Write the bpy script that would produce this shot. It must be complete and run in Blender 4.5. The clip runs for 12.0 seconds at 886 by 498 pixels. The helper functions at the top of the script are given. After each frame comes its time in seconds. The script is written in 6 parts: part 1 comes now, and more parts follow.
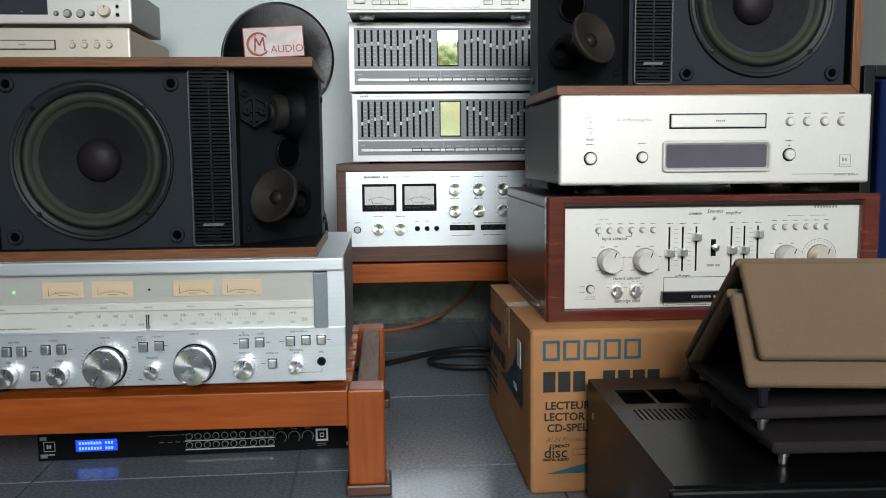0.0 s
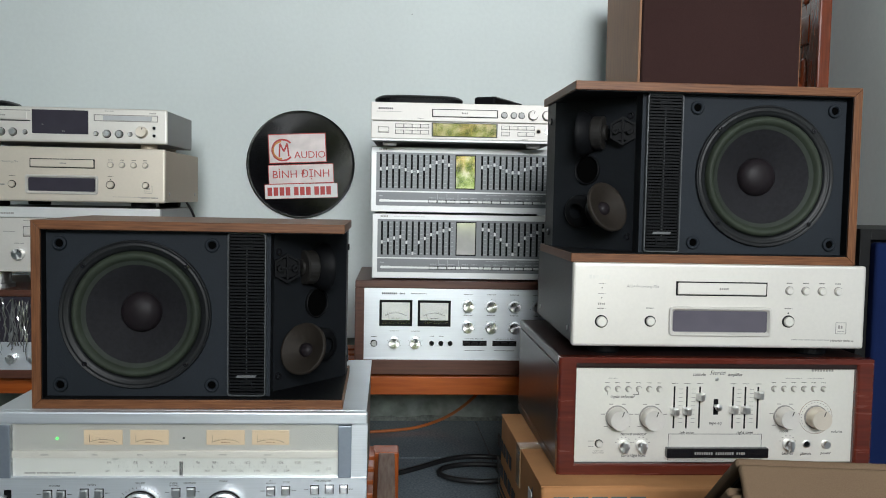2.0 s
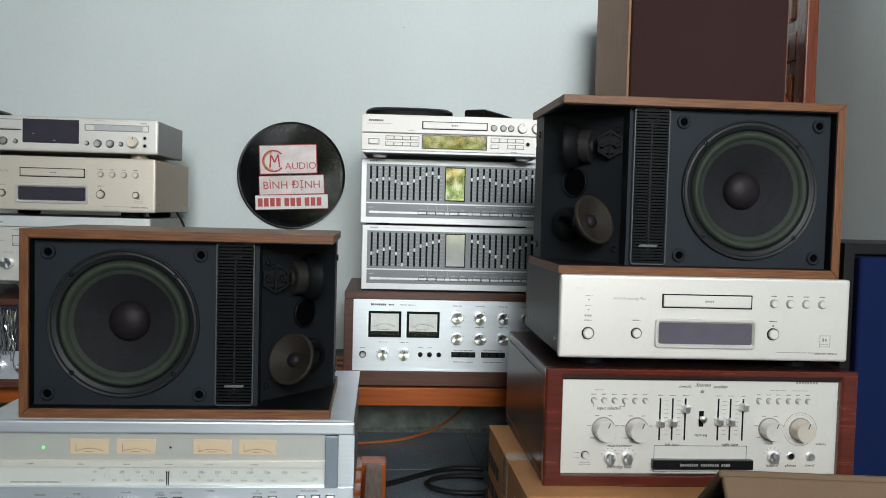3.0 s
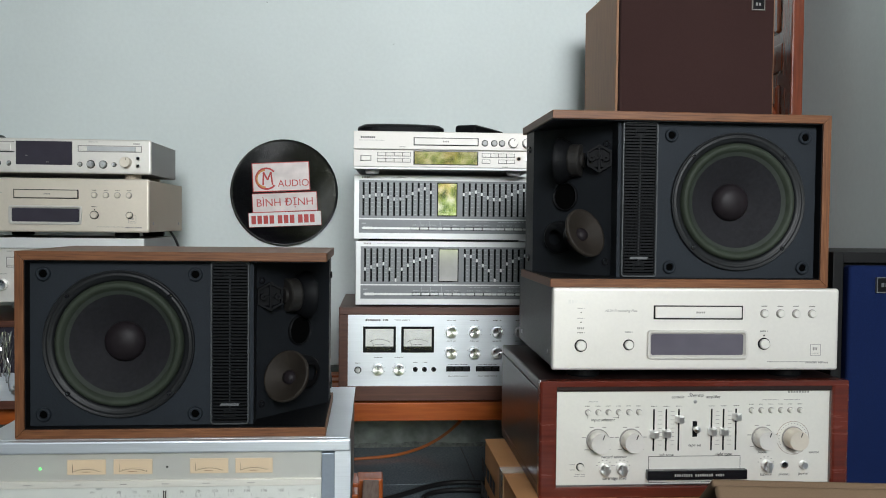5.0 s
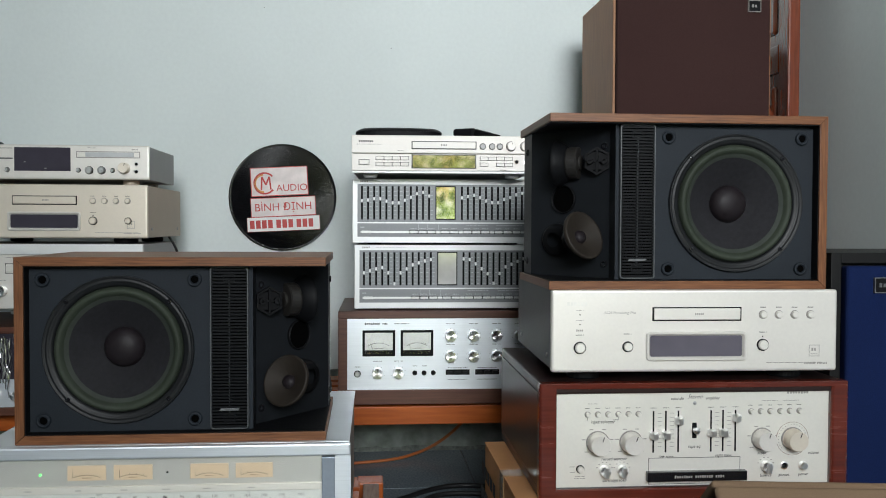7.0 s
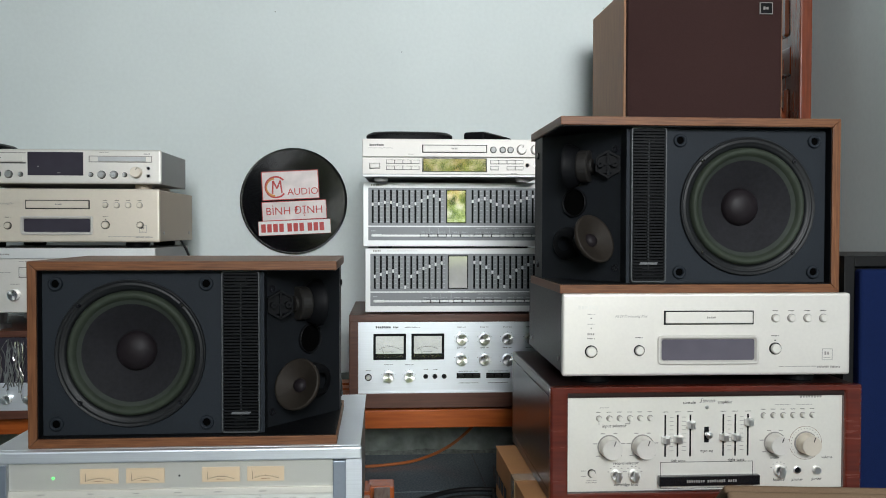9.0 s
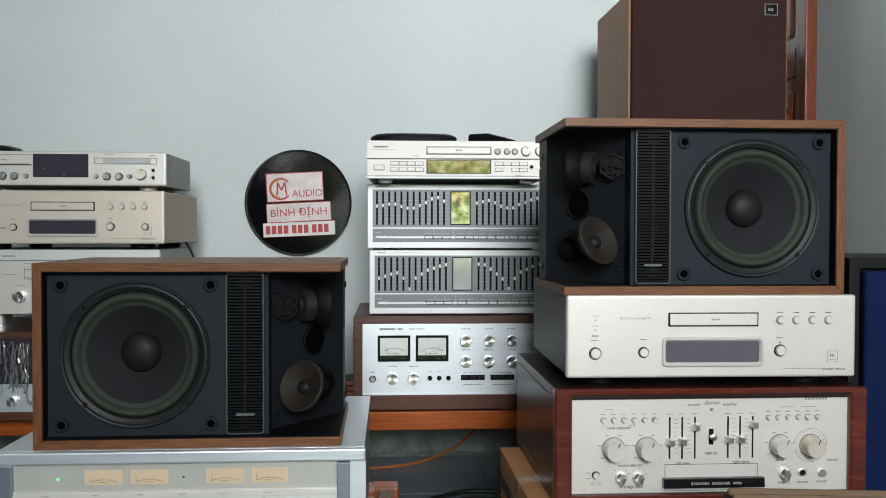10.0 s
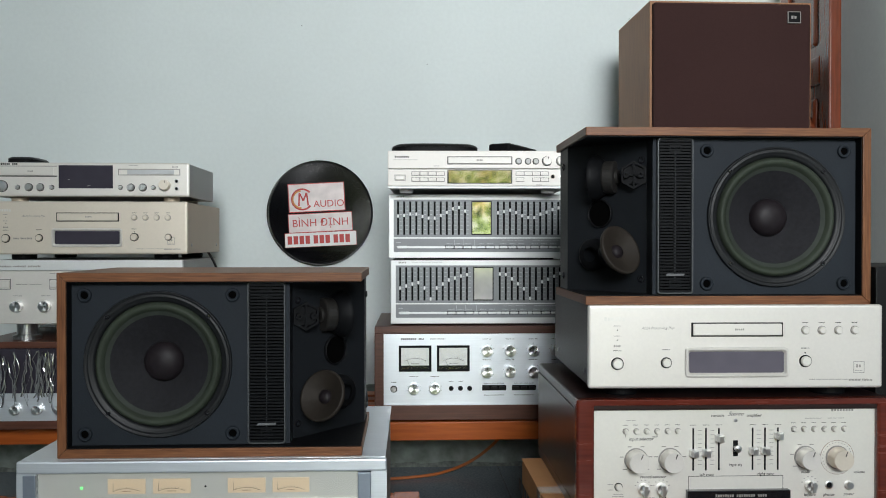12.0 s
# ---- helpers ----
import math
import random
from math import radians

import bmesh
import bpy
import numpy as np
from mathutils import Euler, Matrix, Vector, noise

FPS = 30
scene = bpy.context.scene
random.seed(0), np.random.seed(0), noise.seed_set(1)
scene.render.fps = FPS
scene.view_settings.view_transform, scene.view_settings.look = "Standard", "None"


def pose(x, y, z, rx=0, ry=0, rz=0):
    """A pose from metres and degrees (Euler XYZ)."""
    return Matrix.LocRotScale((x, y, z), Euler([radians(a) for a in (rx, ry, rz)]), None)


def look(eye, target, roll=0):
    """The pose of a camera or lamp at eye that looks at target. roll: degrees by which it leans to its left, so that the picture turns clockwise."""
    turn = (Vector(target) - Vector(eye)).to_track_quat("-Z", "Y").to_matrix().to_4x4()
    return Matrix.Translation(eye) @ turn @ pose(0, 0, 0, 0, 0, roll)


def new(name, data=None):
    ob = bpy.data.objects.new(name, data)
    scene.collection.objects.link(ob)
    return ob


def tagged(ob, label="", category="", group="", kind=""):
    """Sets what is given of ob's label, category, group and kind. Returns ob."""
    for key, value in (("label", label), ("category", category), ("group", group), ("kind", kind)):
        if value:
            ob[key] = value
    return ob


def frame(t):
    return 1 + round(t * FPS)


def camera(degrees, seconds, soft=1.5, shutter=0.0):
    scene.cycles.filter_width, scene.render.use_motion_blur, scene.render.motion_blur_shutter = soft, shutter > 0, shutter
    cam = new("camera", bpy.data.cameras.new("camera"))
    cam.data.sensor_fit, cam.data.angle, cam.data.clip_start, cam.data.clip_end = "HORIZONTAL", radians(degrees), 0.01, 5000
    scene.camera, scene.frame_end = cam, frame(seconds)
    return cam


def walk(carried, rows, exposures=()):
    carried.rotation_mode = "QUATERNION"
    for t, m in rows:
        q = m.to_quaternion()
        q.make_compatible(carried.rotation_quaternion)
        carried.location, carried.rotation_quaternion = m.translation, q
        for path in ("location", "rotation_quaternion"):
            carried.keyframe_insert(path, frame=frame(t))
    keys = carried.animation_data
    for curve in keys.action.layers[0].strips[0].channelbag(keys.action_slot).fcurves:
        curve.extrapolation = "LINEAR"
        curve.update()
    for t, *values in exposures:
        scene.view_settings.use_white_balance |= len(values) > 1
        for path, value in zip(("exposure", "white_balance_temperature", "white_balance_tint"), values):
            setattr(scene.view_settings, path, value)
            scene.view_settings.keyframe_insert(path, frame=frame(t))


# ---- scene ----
cam = camera(54.6, 12.0, soft=1.0)
PATH = [
    (0, (0.029, 0.13, 0.465), (0.073, 2.118, 0.244), -0.5),
    (0.5, (0.024, 0.13, 0.467), (0.065, 2.117, 0.246), -0.5),
    (1, (0.025, 0.12, 0.539), (0.065, 2.108, 0.324), -0.1),
    (1.5, (0.004, 0.087, 0.611), (0.038, 2.08, 0.447), 0.7),
    (2, (0.003, 0.067, 0.637), (0.038, 2.062, 0.514), 1.1),
    (2.5, (0.007, 0.057, 0.637), (0.056, 2.054, 0.537), 1.5),
    (3, (0.008, 0.059, 0.636), (0.062, 2.056, 0.542), 1.5),
    (5, (0.01, 0.048, 0.64), (0.077, 2.046, 0.577), 0.6),
    (5.5, (0.012, 0.047, 0.641), (0.075, 2.045, 0.582), 0.4),
    (6, (0.014, 0.046, 0.641), (0.079, 2.045, 0.586), 0.3),
    (6.5, (0.014, 0.049, 0.641), (0.08, 2.047, 0.582), 0.2),
    (7, (0.01, 0.046, 0.64), (0.08, 2.044, 0.585), 0.2),
    (9, (0.01, 0.046, 0.641), (0.055, 2.044, 0.593), 0.1),
    (9.5, (0.011, 0.046, 0.641), (0.05, 2.045, 0.595), 0.1),
    (10, (0.011, 0.046, 0.641), (0.045, 2.045, 0.597), 0.1),
    (10.5, (0.011, 0.046, 0.641), (0.036, 2.045, 0.601), 0.0),
    (11, (0.011, 0.046, 0.641), (0.021, 2.045, 0.609), -0.0),
    (11.5, (0.011, 0.046, 0.643), (0.007, 2.045, 0.615), -0.1),
    (12, (0.012, 0.047, 0.64), (-0.004, 2.046, 0.62), -0.0),
]
walk(cam, [(t, look(eye, target, roll)) for t, eye, target, roll in PATH])

# ---- light ----
world = bpy.data.worlds.new("world")
scene.world = world
world.use_nodes = True
wn = world.node_tree.nodes
sky = wn.new("ShaderNodeTexSky")
sky.sky_type, sky.sun_disc, sky.sun_elevation, sky.sun_rotation = "NISHITA", False, radians(48), radians(200)
world.node_tree.links.new(sky.outputs[0], wn["Background"].inputs[0])
wn["Background"].inputs[1].default_value = 0.10
sun = new("sun", bpy.data.lights.new("sun", "SUN"))
sun.data.energy, sun.data.angle, sun.data.color = 2.5, radians(0.5), (1.0, 0.96, 0.9)
sun.matrix_world = look((-2, -5, 6), (-1.2, -6, 0))

DOOR_TOP = 2.35


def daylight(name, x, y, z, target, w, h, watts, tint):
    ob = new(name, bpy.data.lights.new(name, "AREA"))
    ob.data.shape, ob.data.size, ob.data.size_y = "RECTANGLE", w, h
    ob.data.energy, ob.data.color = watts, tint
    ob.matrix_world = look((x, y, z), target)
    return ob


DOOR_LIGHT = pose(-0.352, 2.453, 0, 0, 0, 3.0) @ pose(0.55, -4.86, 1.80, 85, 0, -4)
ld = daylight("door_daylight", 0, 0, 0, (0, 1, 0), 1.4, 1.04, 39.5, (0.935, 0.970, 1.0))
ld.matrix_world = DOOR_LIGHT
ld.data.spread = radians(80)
scene.view_settings.exposure = 0.0


# ---- materials ----
def surface(name, color, rough=0.5, metal=0.0, grain=(60, 0.06), stain=(4, 0.08), bump=0.0, stretch=(1, 1, 1), second=None, coat=0.0,
            rough_var=0.08, random_tone=0.0, spec=0.5):
    """A principled surface with fine grain and broad stains. second: a colour that the grain mixes in."""
    m = bpy.data.materials.new(name)
    m.use_nodes = True
    n, l = m.node_tree.nodes, m.node_tree.links
    b = n["Principled BSDF"]
    b.inputs["Metallic"].default_value = metal
    b.inputs["Coat Weight"].default_value = coat
    b.inputs["Specular IOR Level"].default_value = spec
    tc, mp = n.new("ShaderNodeTexCoord"), n.new("ShaderNodeMapping")
    mp.inputs["Scale"].default_value = stretch
    l.new(tc.outputs["Object"], mp.inputs[0])
    fine, broad = n.new("ShaderNodeTexNoise"), n.new("ShaderNodeTexNoise")
    fine.inputs["Scale"].default_value, fine.inputs["Detail"].default_value = grain[0], 5
    broad.inputs["Scale"].default_value, broad.inputs["Detail"].default_value = stain[0], 3
    l.new(mp.outputs[0], fine.inputs["Vector"])
    l.new(tc.outputs["Object"], broad.inputs["Vector"])
    ramp = n.new("ShaderNodeValToRGB")
    ramp.color_ramp.elements[0].position, ramp.color_ramp.elements[1].position = 0.3, 0.7
    dark = second if second else tuple(c * (1 - grain[1] * 2) for c in color)
    ramp.color_ramp.elements[0].color, ramp.color_ramp.elements[1].color = (*dark, 1), (*color, 1)
    l.new(fine.outputs[0], ramp.inputs[0])
    mix = n.new("ShaderNodeMix")
    mix.data_type, mix.blend_type = "RGBA", "MULTIPLY"
    span = n.new("ShaderNodeMapRange")
    span.inputs["From Min"].default_value, span.inputs["From Max"].default_value = 0.3, 0.7
    span.inputs["To Min"].default_value, span.inputs["To Max"].default_value = 1 - 2 * stain[1], 1.0
    l.new(broad.outputs[0], span.inputs[0])
    mix.inputs["Factor"].default_value = 1.0
    l.new(ramp.outputs[0], mix.inputs["A"])
    l.new(span.outputs[0], mix.inputs["B"])
    tone = mix.outputs["Result"]
    if random_tone:
        info, hsv, r2 = n.new("ShaderNodeObjectInfo"), n.new("ShaderNodeHueSaturation"), n.new("ShaderNodeMapRange")
        r2.inputs["To Min"].default_value, r2.inputs["To Max"].default_value = 1 - random_tone, 1 + random_tone
        l.new(info.outputs["Random"], r2.inputs[0])
        l.new(r2.outputs[0], hsv.inputs["Value"])
        l.new(tone, hsv.inputs["Color"])
        tone = hsv.outputs[0]
    l.new(tone, b.inputs["Base Color"])
    rr = n.new("ShaderNodeMapRange")
    rr.inputs["To Min"].default_value, rr.inputs["To Max"].default_value = max(0.02, rough - rough_var), min(1, rough + rough_var)
    l.new(fine.outputs[0], rr.inputs[0])
    l.new(rr.outputs[0], b.inputs["Roughness"])
    if bump:
        bp = n.new("ShaderNodeBump")
        bp.inputs["Strength"].default_value, bp.inputs["Distance"].default_value = min(1, bump), 0.002
        l.new(fine.outputs[0], bp.inputs["Height"])
        l.new(bp.outputs[0], b.inputs["Normal"])
    return m


def glow(name, color, strength, base=(0.02, 0.02, 0.02)):
    m = bpy.data.materials.new(name)
    m.use_nodes = True
    b = m.node_tree.nodes["Principled BSDF"]
    b.inputs["Base Color"].default_value = (*base, 1)
    b.inputs["Emission Color"].default_value, b.inputs["Emission Strength"].default_value = (*color, 1), strength
    b.inputs["Roughness"].default_value = 0.3
    return m


def clear_glass(name, tint=(1, 1, 1), rough=0.0):
    """A thin pane: it lets light through and mirrors by Fresnel."""
    m = bpy.data.materials.new(name)
    m.use_nodes = True
    n, l = m.node_tree.nodes, m.node_tree.links
    n.remove(n["Principled BSDF"])
    tr, gl, fr, mx = n.new("ShaderNodeBsdfTransparent"), n.new("ShaderNodeBsdfGlossy"), n.new("ShaderNodeFresnel"), n.new("ShaderNodeMixShader")
    tr.inputs[0].default_value = (*tint, 1)
    gl.inputs["Roughness"].default_value = rough
    fr.inputs[0].default_value = 1.6
    l.new(fr.outputs[0], mx.inputs[0])
    l.new(tr.outputs[0], mx.inputs[1])
    l.new(gl.outputs[0], mx.inputs[2])
    l.new(mx.outputs[0], n["Material Output"].inputs[0])
    return m


BRUSH = (3, 400, 400)
WALL = surface("pale_mint_wall_paint", (0.69, 0.742, 0.732), 0.8, 0, (90, 0.02), (1.6, 0.045), 0.15, spec=0.2)
CEIL = surface("white_ceiling_paint", (0.75, 0.76, 0.75), 0.8, 0, (60, 0.02), (2, 0.03))
TILE = surface("speckled_grey_tile", (0.255, 0.295, 0.325), 0.15, 0, (190, 0.12), (5, 0.08), 0.0, (1, 1, 1), (0.14, 0.172, 0.20), random_tone=0.05)
GROUT = surface("grey_grout", (0.16, 0.17, 0.17), 0.9)
ORANGE = surface("orange_lacquered_wood", (0.44, 0.104, 0.016), 0.35, 0, (9, 0.2), (5, 0.1), 0.04, (1.2, 14, 14), (0.31, 0.062, 0.009), spec=0.35)
ORANGE_UP = surface("orange_lacquered_upright_wood", (0.44, 0.104, 0.016), 0.35, 0, (9, 0.2), (5, 0.1), 0.04, (14, 14, 1.2), (0.31, 0.062, 0.009), spec=0.35)
DULLWOOD = surface("worn_dusty_wood", (0.34, 0.25, 0.2), 0.6, 0, (14, 0.2), (6, 0.15), 0.1, (14, 1.2, 14), (0.2, 0.11, 0.07))
WALNUT = surface("walnut_veneer", (0.235, 0.095, 0.038), 0.45, 0, (11, 0.2), (6, 0.1), 0.06, (2.0, 42, 42), (0.105, 0.038, 0.015), spec=0.3)
WALNUT_UP = surface("walnut_veneer_upright", (0.235, 0.095, 0.038), 0.45, 0, (11, 0.2), (6, 0.1), 0.06, (42, 42, 2.0), (0.105, 0.038, 0.015), spec=0.3)
PALEWALNUT = surface("pale_walnut_veneer", (0.34, 0.168, 0.082), 0.5, 0, (8, 0.2), (6, 0.08), 0.05, (26, 26, 1.5), (0.22, 0.100, 0.046), spec=0.3)
REDWOOD = surface("mahogany_red_lacquer", (0.135, 0.022, 0.012), 0.25, 0, (7, 0.2), (5, 0.1), 0.02, (1.5, 20, 20), (0.08, 0.013, 0.008), coat=0.4)
DARKSIDE = surface("dark_brown_lacquer", (0.026, 0.013, 0.012), 0.3, 0, (9, 0.12), (6, 0.08), 0.0, (20, 2, 20), rough_var=0.02, spec=0.45)
BROWNWOOD = surface("brown_cabinet_wood", (0.125, 0.045, 0.026), 0.4, 0, (8, 0.2), (6, 0.1), 0.04, (1.5, 22, 22), (0.075, 0.026, 0.015))
CARVED = surface("carved_red_wood", (0.21, 0.046, 0.018), 0.2, 0, (9, 0.2), (6, 0.12), 0.03, (18, 18, 1.5), (0.13, 0.03, 0.012), coat=0.5)
ALU = surface("brushed_aluminium", (0.79, 0.83, 0.875), 0.42, 0.75, (3, 0.05), (9, 0.03), 0.03, BRUSH)
ALU_KNOB = surface("satin_aluminium", (0.80, 0.80, 0.80), 0.3, 1.0, (200, 0.02), (20, 0.03))
SPUN = surface("spun_aluminium", (0.84, 0.84, 0.84), 0.28, 1.0, (200, 0.01), (20, 0.02), rough_var=0.03)
tg = SPUN.node_tree.nodes.new("ShaderNodeTangent")
tg.direction_type, tg.axis = "RADIAL", "Y"
SPUN.node_tree.links.new(tg.outputs[0], SPUN.node_tree.nodes["Principled BSDF"].inputs["Tangent"])
SPUN.node_tree.nodes["Principled BSDF"].inputs["Anisotropic"].default_value = 0.85
SILVER = surface("silver_grey_paint", (0.70, 0.71, 0.70), 0.48, 0.35, (200, 0.02), (9, 0.03))
CHAMPAGNE = surface("champagne_silver_plate", (0.74, 0.71, 0.66), 0.42, 0.4, (240, 0.02), (8, 0.025), 0.02)
CREAM = surface("cream_silver_plate", (0.74, 0.72, 0.66), 0.45, 0.35, (240, 0.02), (8, 0.025), 0.02)
GOLDPLATE = surface("pale_gold_plate", (0.70, 0.63, 0.53), 0.42, 0.4, (240, 0.02), (8, 0.025), 0.02)
GOLDSIDE = surface("pale_gold_painted_steel", (0.50, 0.42, 0.33), 0.5, 0.3, (240, 0.03), (8, 0.03), 0.02)
SILVERSIDE = surface("grey_painted_steel", (0.33, 0.33, 0.32), 0.5, 0.3, (240, 0.03), (8, 0.04), 0.02)
GREYPANEL = surface("dark_grey_panel", (0.215, 0.225, 0.235), 0.5, 0.2, (240, 0.04), (9, 0.04))
GREYLINE = surface("light_grey_marking", (0.5, 0.51, 0.52), 0.5)
BLACKSTEEL = surface("black_painted_steel", (0.0075, 0.0075, 0.0078), 0.42, 0.0, (300, 0.1), (7, 0.1), 0.04, spec=0.25)
NAMEGREY = surface("dim_grey_print", (0.11, 0.115, 0.12), 0.5)
GREYDOT = surface("dark_grey_plastic", (0.028, 0.031, 0.034), 0.5, 0, (200, 0.08), (9, 0.1), spec=0.2)
SIDEBLACK = surface("satin_black_side_paint", (0.0120, 0.0138, 0.0165), 0.5, 0, (200, 0.08), (9, 0.1), spec=0.18)
# End pillars: a dark blue-grey reflection painted into the metal's base colour.
PILLAR = surface("reflection_coloured_metal", (0.30, 0.34, 0.40), 0.35, 0.6, (200, 0.04), (9, 0.05))
BEZEL = surface("polished_champagne_edge", (0.70, 0.67, 0.62), 0.38, 0.35, (200, 0.03), (9, 0.04))
AMPBLACK = surface("deep_black_satin_steel", (0.0045, 0.0045, 0.0048), 0.34, 0, (300, 0.1), (7, 0.1), 0.03, spec=0.16)
BLACK = surface("matt_black_plastic", (0.0050, 0.0053, 0.0062), 0.55, 0, (200, 0.08), (9, 0.1), spec=0.11)
GLOSSBLACK = surface("gloss_black_plastic", (0.01, 0.01, 0.012), 0.12, 0, (60, 0.05), (9, 0.08), rough_var=0.03)
# Rim is paler than the slats: the gloss on its edges is painted in.
GRILLE_RIM = surface("gloss_toned_plastic_rim", (0.062, 0.068, 0.072), 0.4, 0, (200, 0.08), (9, 0.1))
GRILLE_SLAT = surface("black_plastic_slat", (0.0056, 0.0063, 0.0074), 0.5, 0, (200, 0.08), (9, 0.1), spec=0.1)
WOOFER_RIM = surface("satin_black_rim", (0.008, 0.009, 0.010), 0.48, 0, (200, 0.08), (9, 0.1), spec=0.3)
MAGNET = surface("dull_dark_iron", (0.022, 0.020, 0.018), 0.5, 0.2, (150, 0.1), (30, 0.15))
VOID = surface("deep_black", (0.0015, 0.0015, 0.0015), 0.9, spec=0.02)
BAFFLE = surface("blue_black_baffle_paint", (0.0155, 0.0205, 0.0270), 0.65, 0, (350, 0.12), (6, 0.1), 0.12, spec=0.2)
RUBBER = surface("olive_grey_rubber_surround", (0.034, 0.043, 0.030), 0.6, 0, (90, 0.1), (12, 0.14), 0.03, spec=0.2)
RUBBER_IN = surface("pale_olive_rubber_edge", (0.034, 0.041, 0.033), 0.65, 0, (90, 0.1), (12, 0.12), 0.03, spec=0.2)
CONE = surface("charcoal_paper_cone", (0.0215, 0.0210, 0.0240), 0.75, 0, (160, 0.15), (9, 0.12), 0.15, spec=0.15)
DUSTCAP = surface("black_dust_cap", (0.0150, 0.0115, 0.0135), 0.5, 0, (120, 0.1), (20, 0.1), 0.03, spec=0.18)
BROWNCONE = surface("brown_paper_tweeter_cone", (0.027, 0.021, 0.016), 0.6, 0, (200, 0.12), (25, 0.15), 0.05, spec=0.25)
STEEL = surface("bare_steel", (0.5, 0.5, 0.5), 0.35, 1.0, (150, 0.08), (20, 0.1))
CARDBOARD = surface("brown_cardboard", (0.52, 0.250, 0.105), 0.8, 0, (60, 0.035), (5, 0.12), 0.08, (1, 1, 2), spec=0.2)
TAPE = surface("glossy_parcel_tape", (0.40, 0.24, 0.12), 0.2, 0, (60, 0.05), (10, 0.1))
TEALINK = surface("teal_printing_ink", (0.035, 0.12, 0.16), 0.7)
NAVYINK = surface("navy_printing_ink", (0.02, 0.05, 0.085), 0.55)
BLACKINK = surface("black_printing_ink", (0.02, 0.018, 0.016), 0.7)
GREYINK = surface("grey_printing_ink", (0.30, 0.28, 0.26), 0.6)
WHITEINK = surface("white_printing_ink", (0.7, 0.7, 0.7), 0.6)
BROWNINK = surface("brown_printing_ink", (0.2, 0.1, 0.05), 0.7)
REDINK = surface("red_printing_ink", (0.5, 0.03, 0.025), 0.5)
AMBERINK = surface("amber_printing_ink", (0.65, 0.25, 0.05), 0.5)
PAPER = surface("white_paper_card", (0.78, 0.77, 0.75), 0.55, 0, (90, 0.02), (18, 0.05))
PINKPAPER = surface("pinkish_paper_card", (0.76, 0.66, 0.64), 0.4, 0, (38, 0.05), (22, 0.12), 0.5)
FABRIC = surface("tan_grille_cloth", (0.205, 0.138, 0.088), 0.95, 0, (900, 0.09), (5, 0.05), 0.25, spec=0.1)
DARKFABRIC = surface("plum_grey_grille_cloth", (0.036, 0.030, 0.032), 0.95, 0, (700, 0.2), (5, 0.1), 0.4, spec=0.1)
BROWNCLOTH = surface("dark_brown_grille_cloth", (0.050, 0.025, 0.023), 0.95, 0, (800, 0.18), (3, 0.06), 0.3, spec=0.1)
BLUECLOTH = surface("navy_grille_cloth", (0.008, 0.018, 0.075), 0.95, 0, (800, 0.18), (3, 0.06), 0.3, spec=0.1)
LCDDARK = surface("dark_display_window", (0.05, 0.045, 0.06), 0.08, 0, (30, 0.05), (9, 0.1), rough_var=0.02)
LCDGREY = surface("lavender_grey_display_window", (0.12, 0.11, 0.135), 0.05, 0, (30, 0.05), (9, 0.1), rough_var=0.02)
MIRRORLCD = surface("mirror_like_display", (0.50, 0.51, 0.50), 0.03, 0.9, (12, 0.05), (14, 0.12), rough_var=0.02)
# Whiter copy of the mirror display: a pale reflection put into its colour.
WHITELCD = surface("display_white_reflection", (0.84, 0.84, 0.83), 0.08, 0.7, (12, 0.08), (14, 0.16), rough_var=0.04)
DARKPANE = surface("tinted_mirror_pane", (0.34, 0.30, 0.25), 0.03, 0.9, (12, 0.05), (14, 0.1), rough_var=0.02)
DIALGREY = surface("warm_grey_meter_panel", (0.58, 0.58, 0.54), 0.38, 0.3, (200, 0.02), (9, 0.04))
VIDEOPLATE = surface("dull_silver_plate", (0.77, 0.735, 0.69), 0.55, 0.15, (240, 0.02), (8, 0.03), 0.02)
TICKGREY = surface("grey_slider_marking", (0.50, 0.51, 0.52), 0.5)
METERFACE = glow("lamp_lit_cream_meter", (1.0, 0.72, 0.42), 0.07, (0.60, 0.49, 0.35))
WHITEMETER = surface("grey_white_meter_face", (0.80, 0.81, 0.80), 0.5)
DIAL = surface("cream_dial_plate", (0.82, 0.83, 0.78), 0.3, 0.25, (60, 0.03), (9, 0.04))
GREEN_LED = glow("green_lamp", (0.1, 1.0, 0.15), 2.5)
BLUE_LCD = glow("blue_backlit_display", (0.012, 0.075, 1.0), 1.15)
WHITE_LCD = glow("lit_display_writing", (0.25, 0.5, 1.0), 1.3)
BLACKCABLE = surface("black_rubber_cable", (0.012, 0.012, 0.013), 0.45)
ORANGECABLE = surface("orange_cable", (0.45, 0.13, 0.03), 0.5)
VINYL = surface("black_vinyl", (0.003, 0.003, 0.004), 0.14, 0, (30, 0.1), (6, 0.1), rough_var=0.03, spec=0.36)
vt = VINYL.node_tree.nodes.new("ShaderNodeTangent")
vt.direction_type, vt.axis = "RADIAL", "Y"
VINYL.node_tree.links.new(vt.outputs[0], VINYL.node_tree.nodes["Principled BSDF"].inputs["Tangent"])
VINYL.node_tree.nodes["Principled BSDF"].inputs["Anisotropic"].default_value = 0.85
FILMGLOSS = surface("crinkled_clear_film", (0.5, 0.51, 0.52), 0.12, 0.6, (60, 0.2), (25, 0.25), 0.4)
GLASS = clear_glass("clear_dial_glass")
SMOKE = clear_glass("faint_meter_glass", (0.95, 0.95, 0.93))


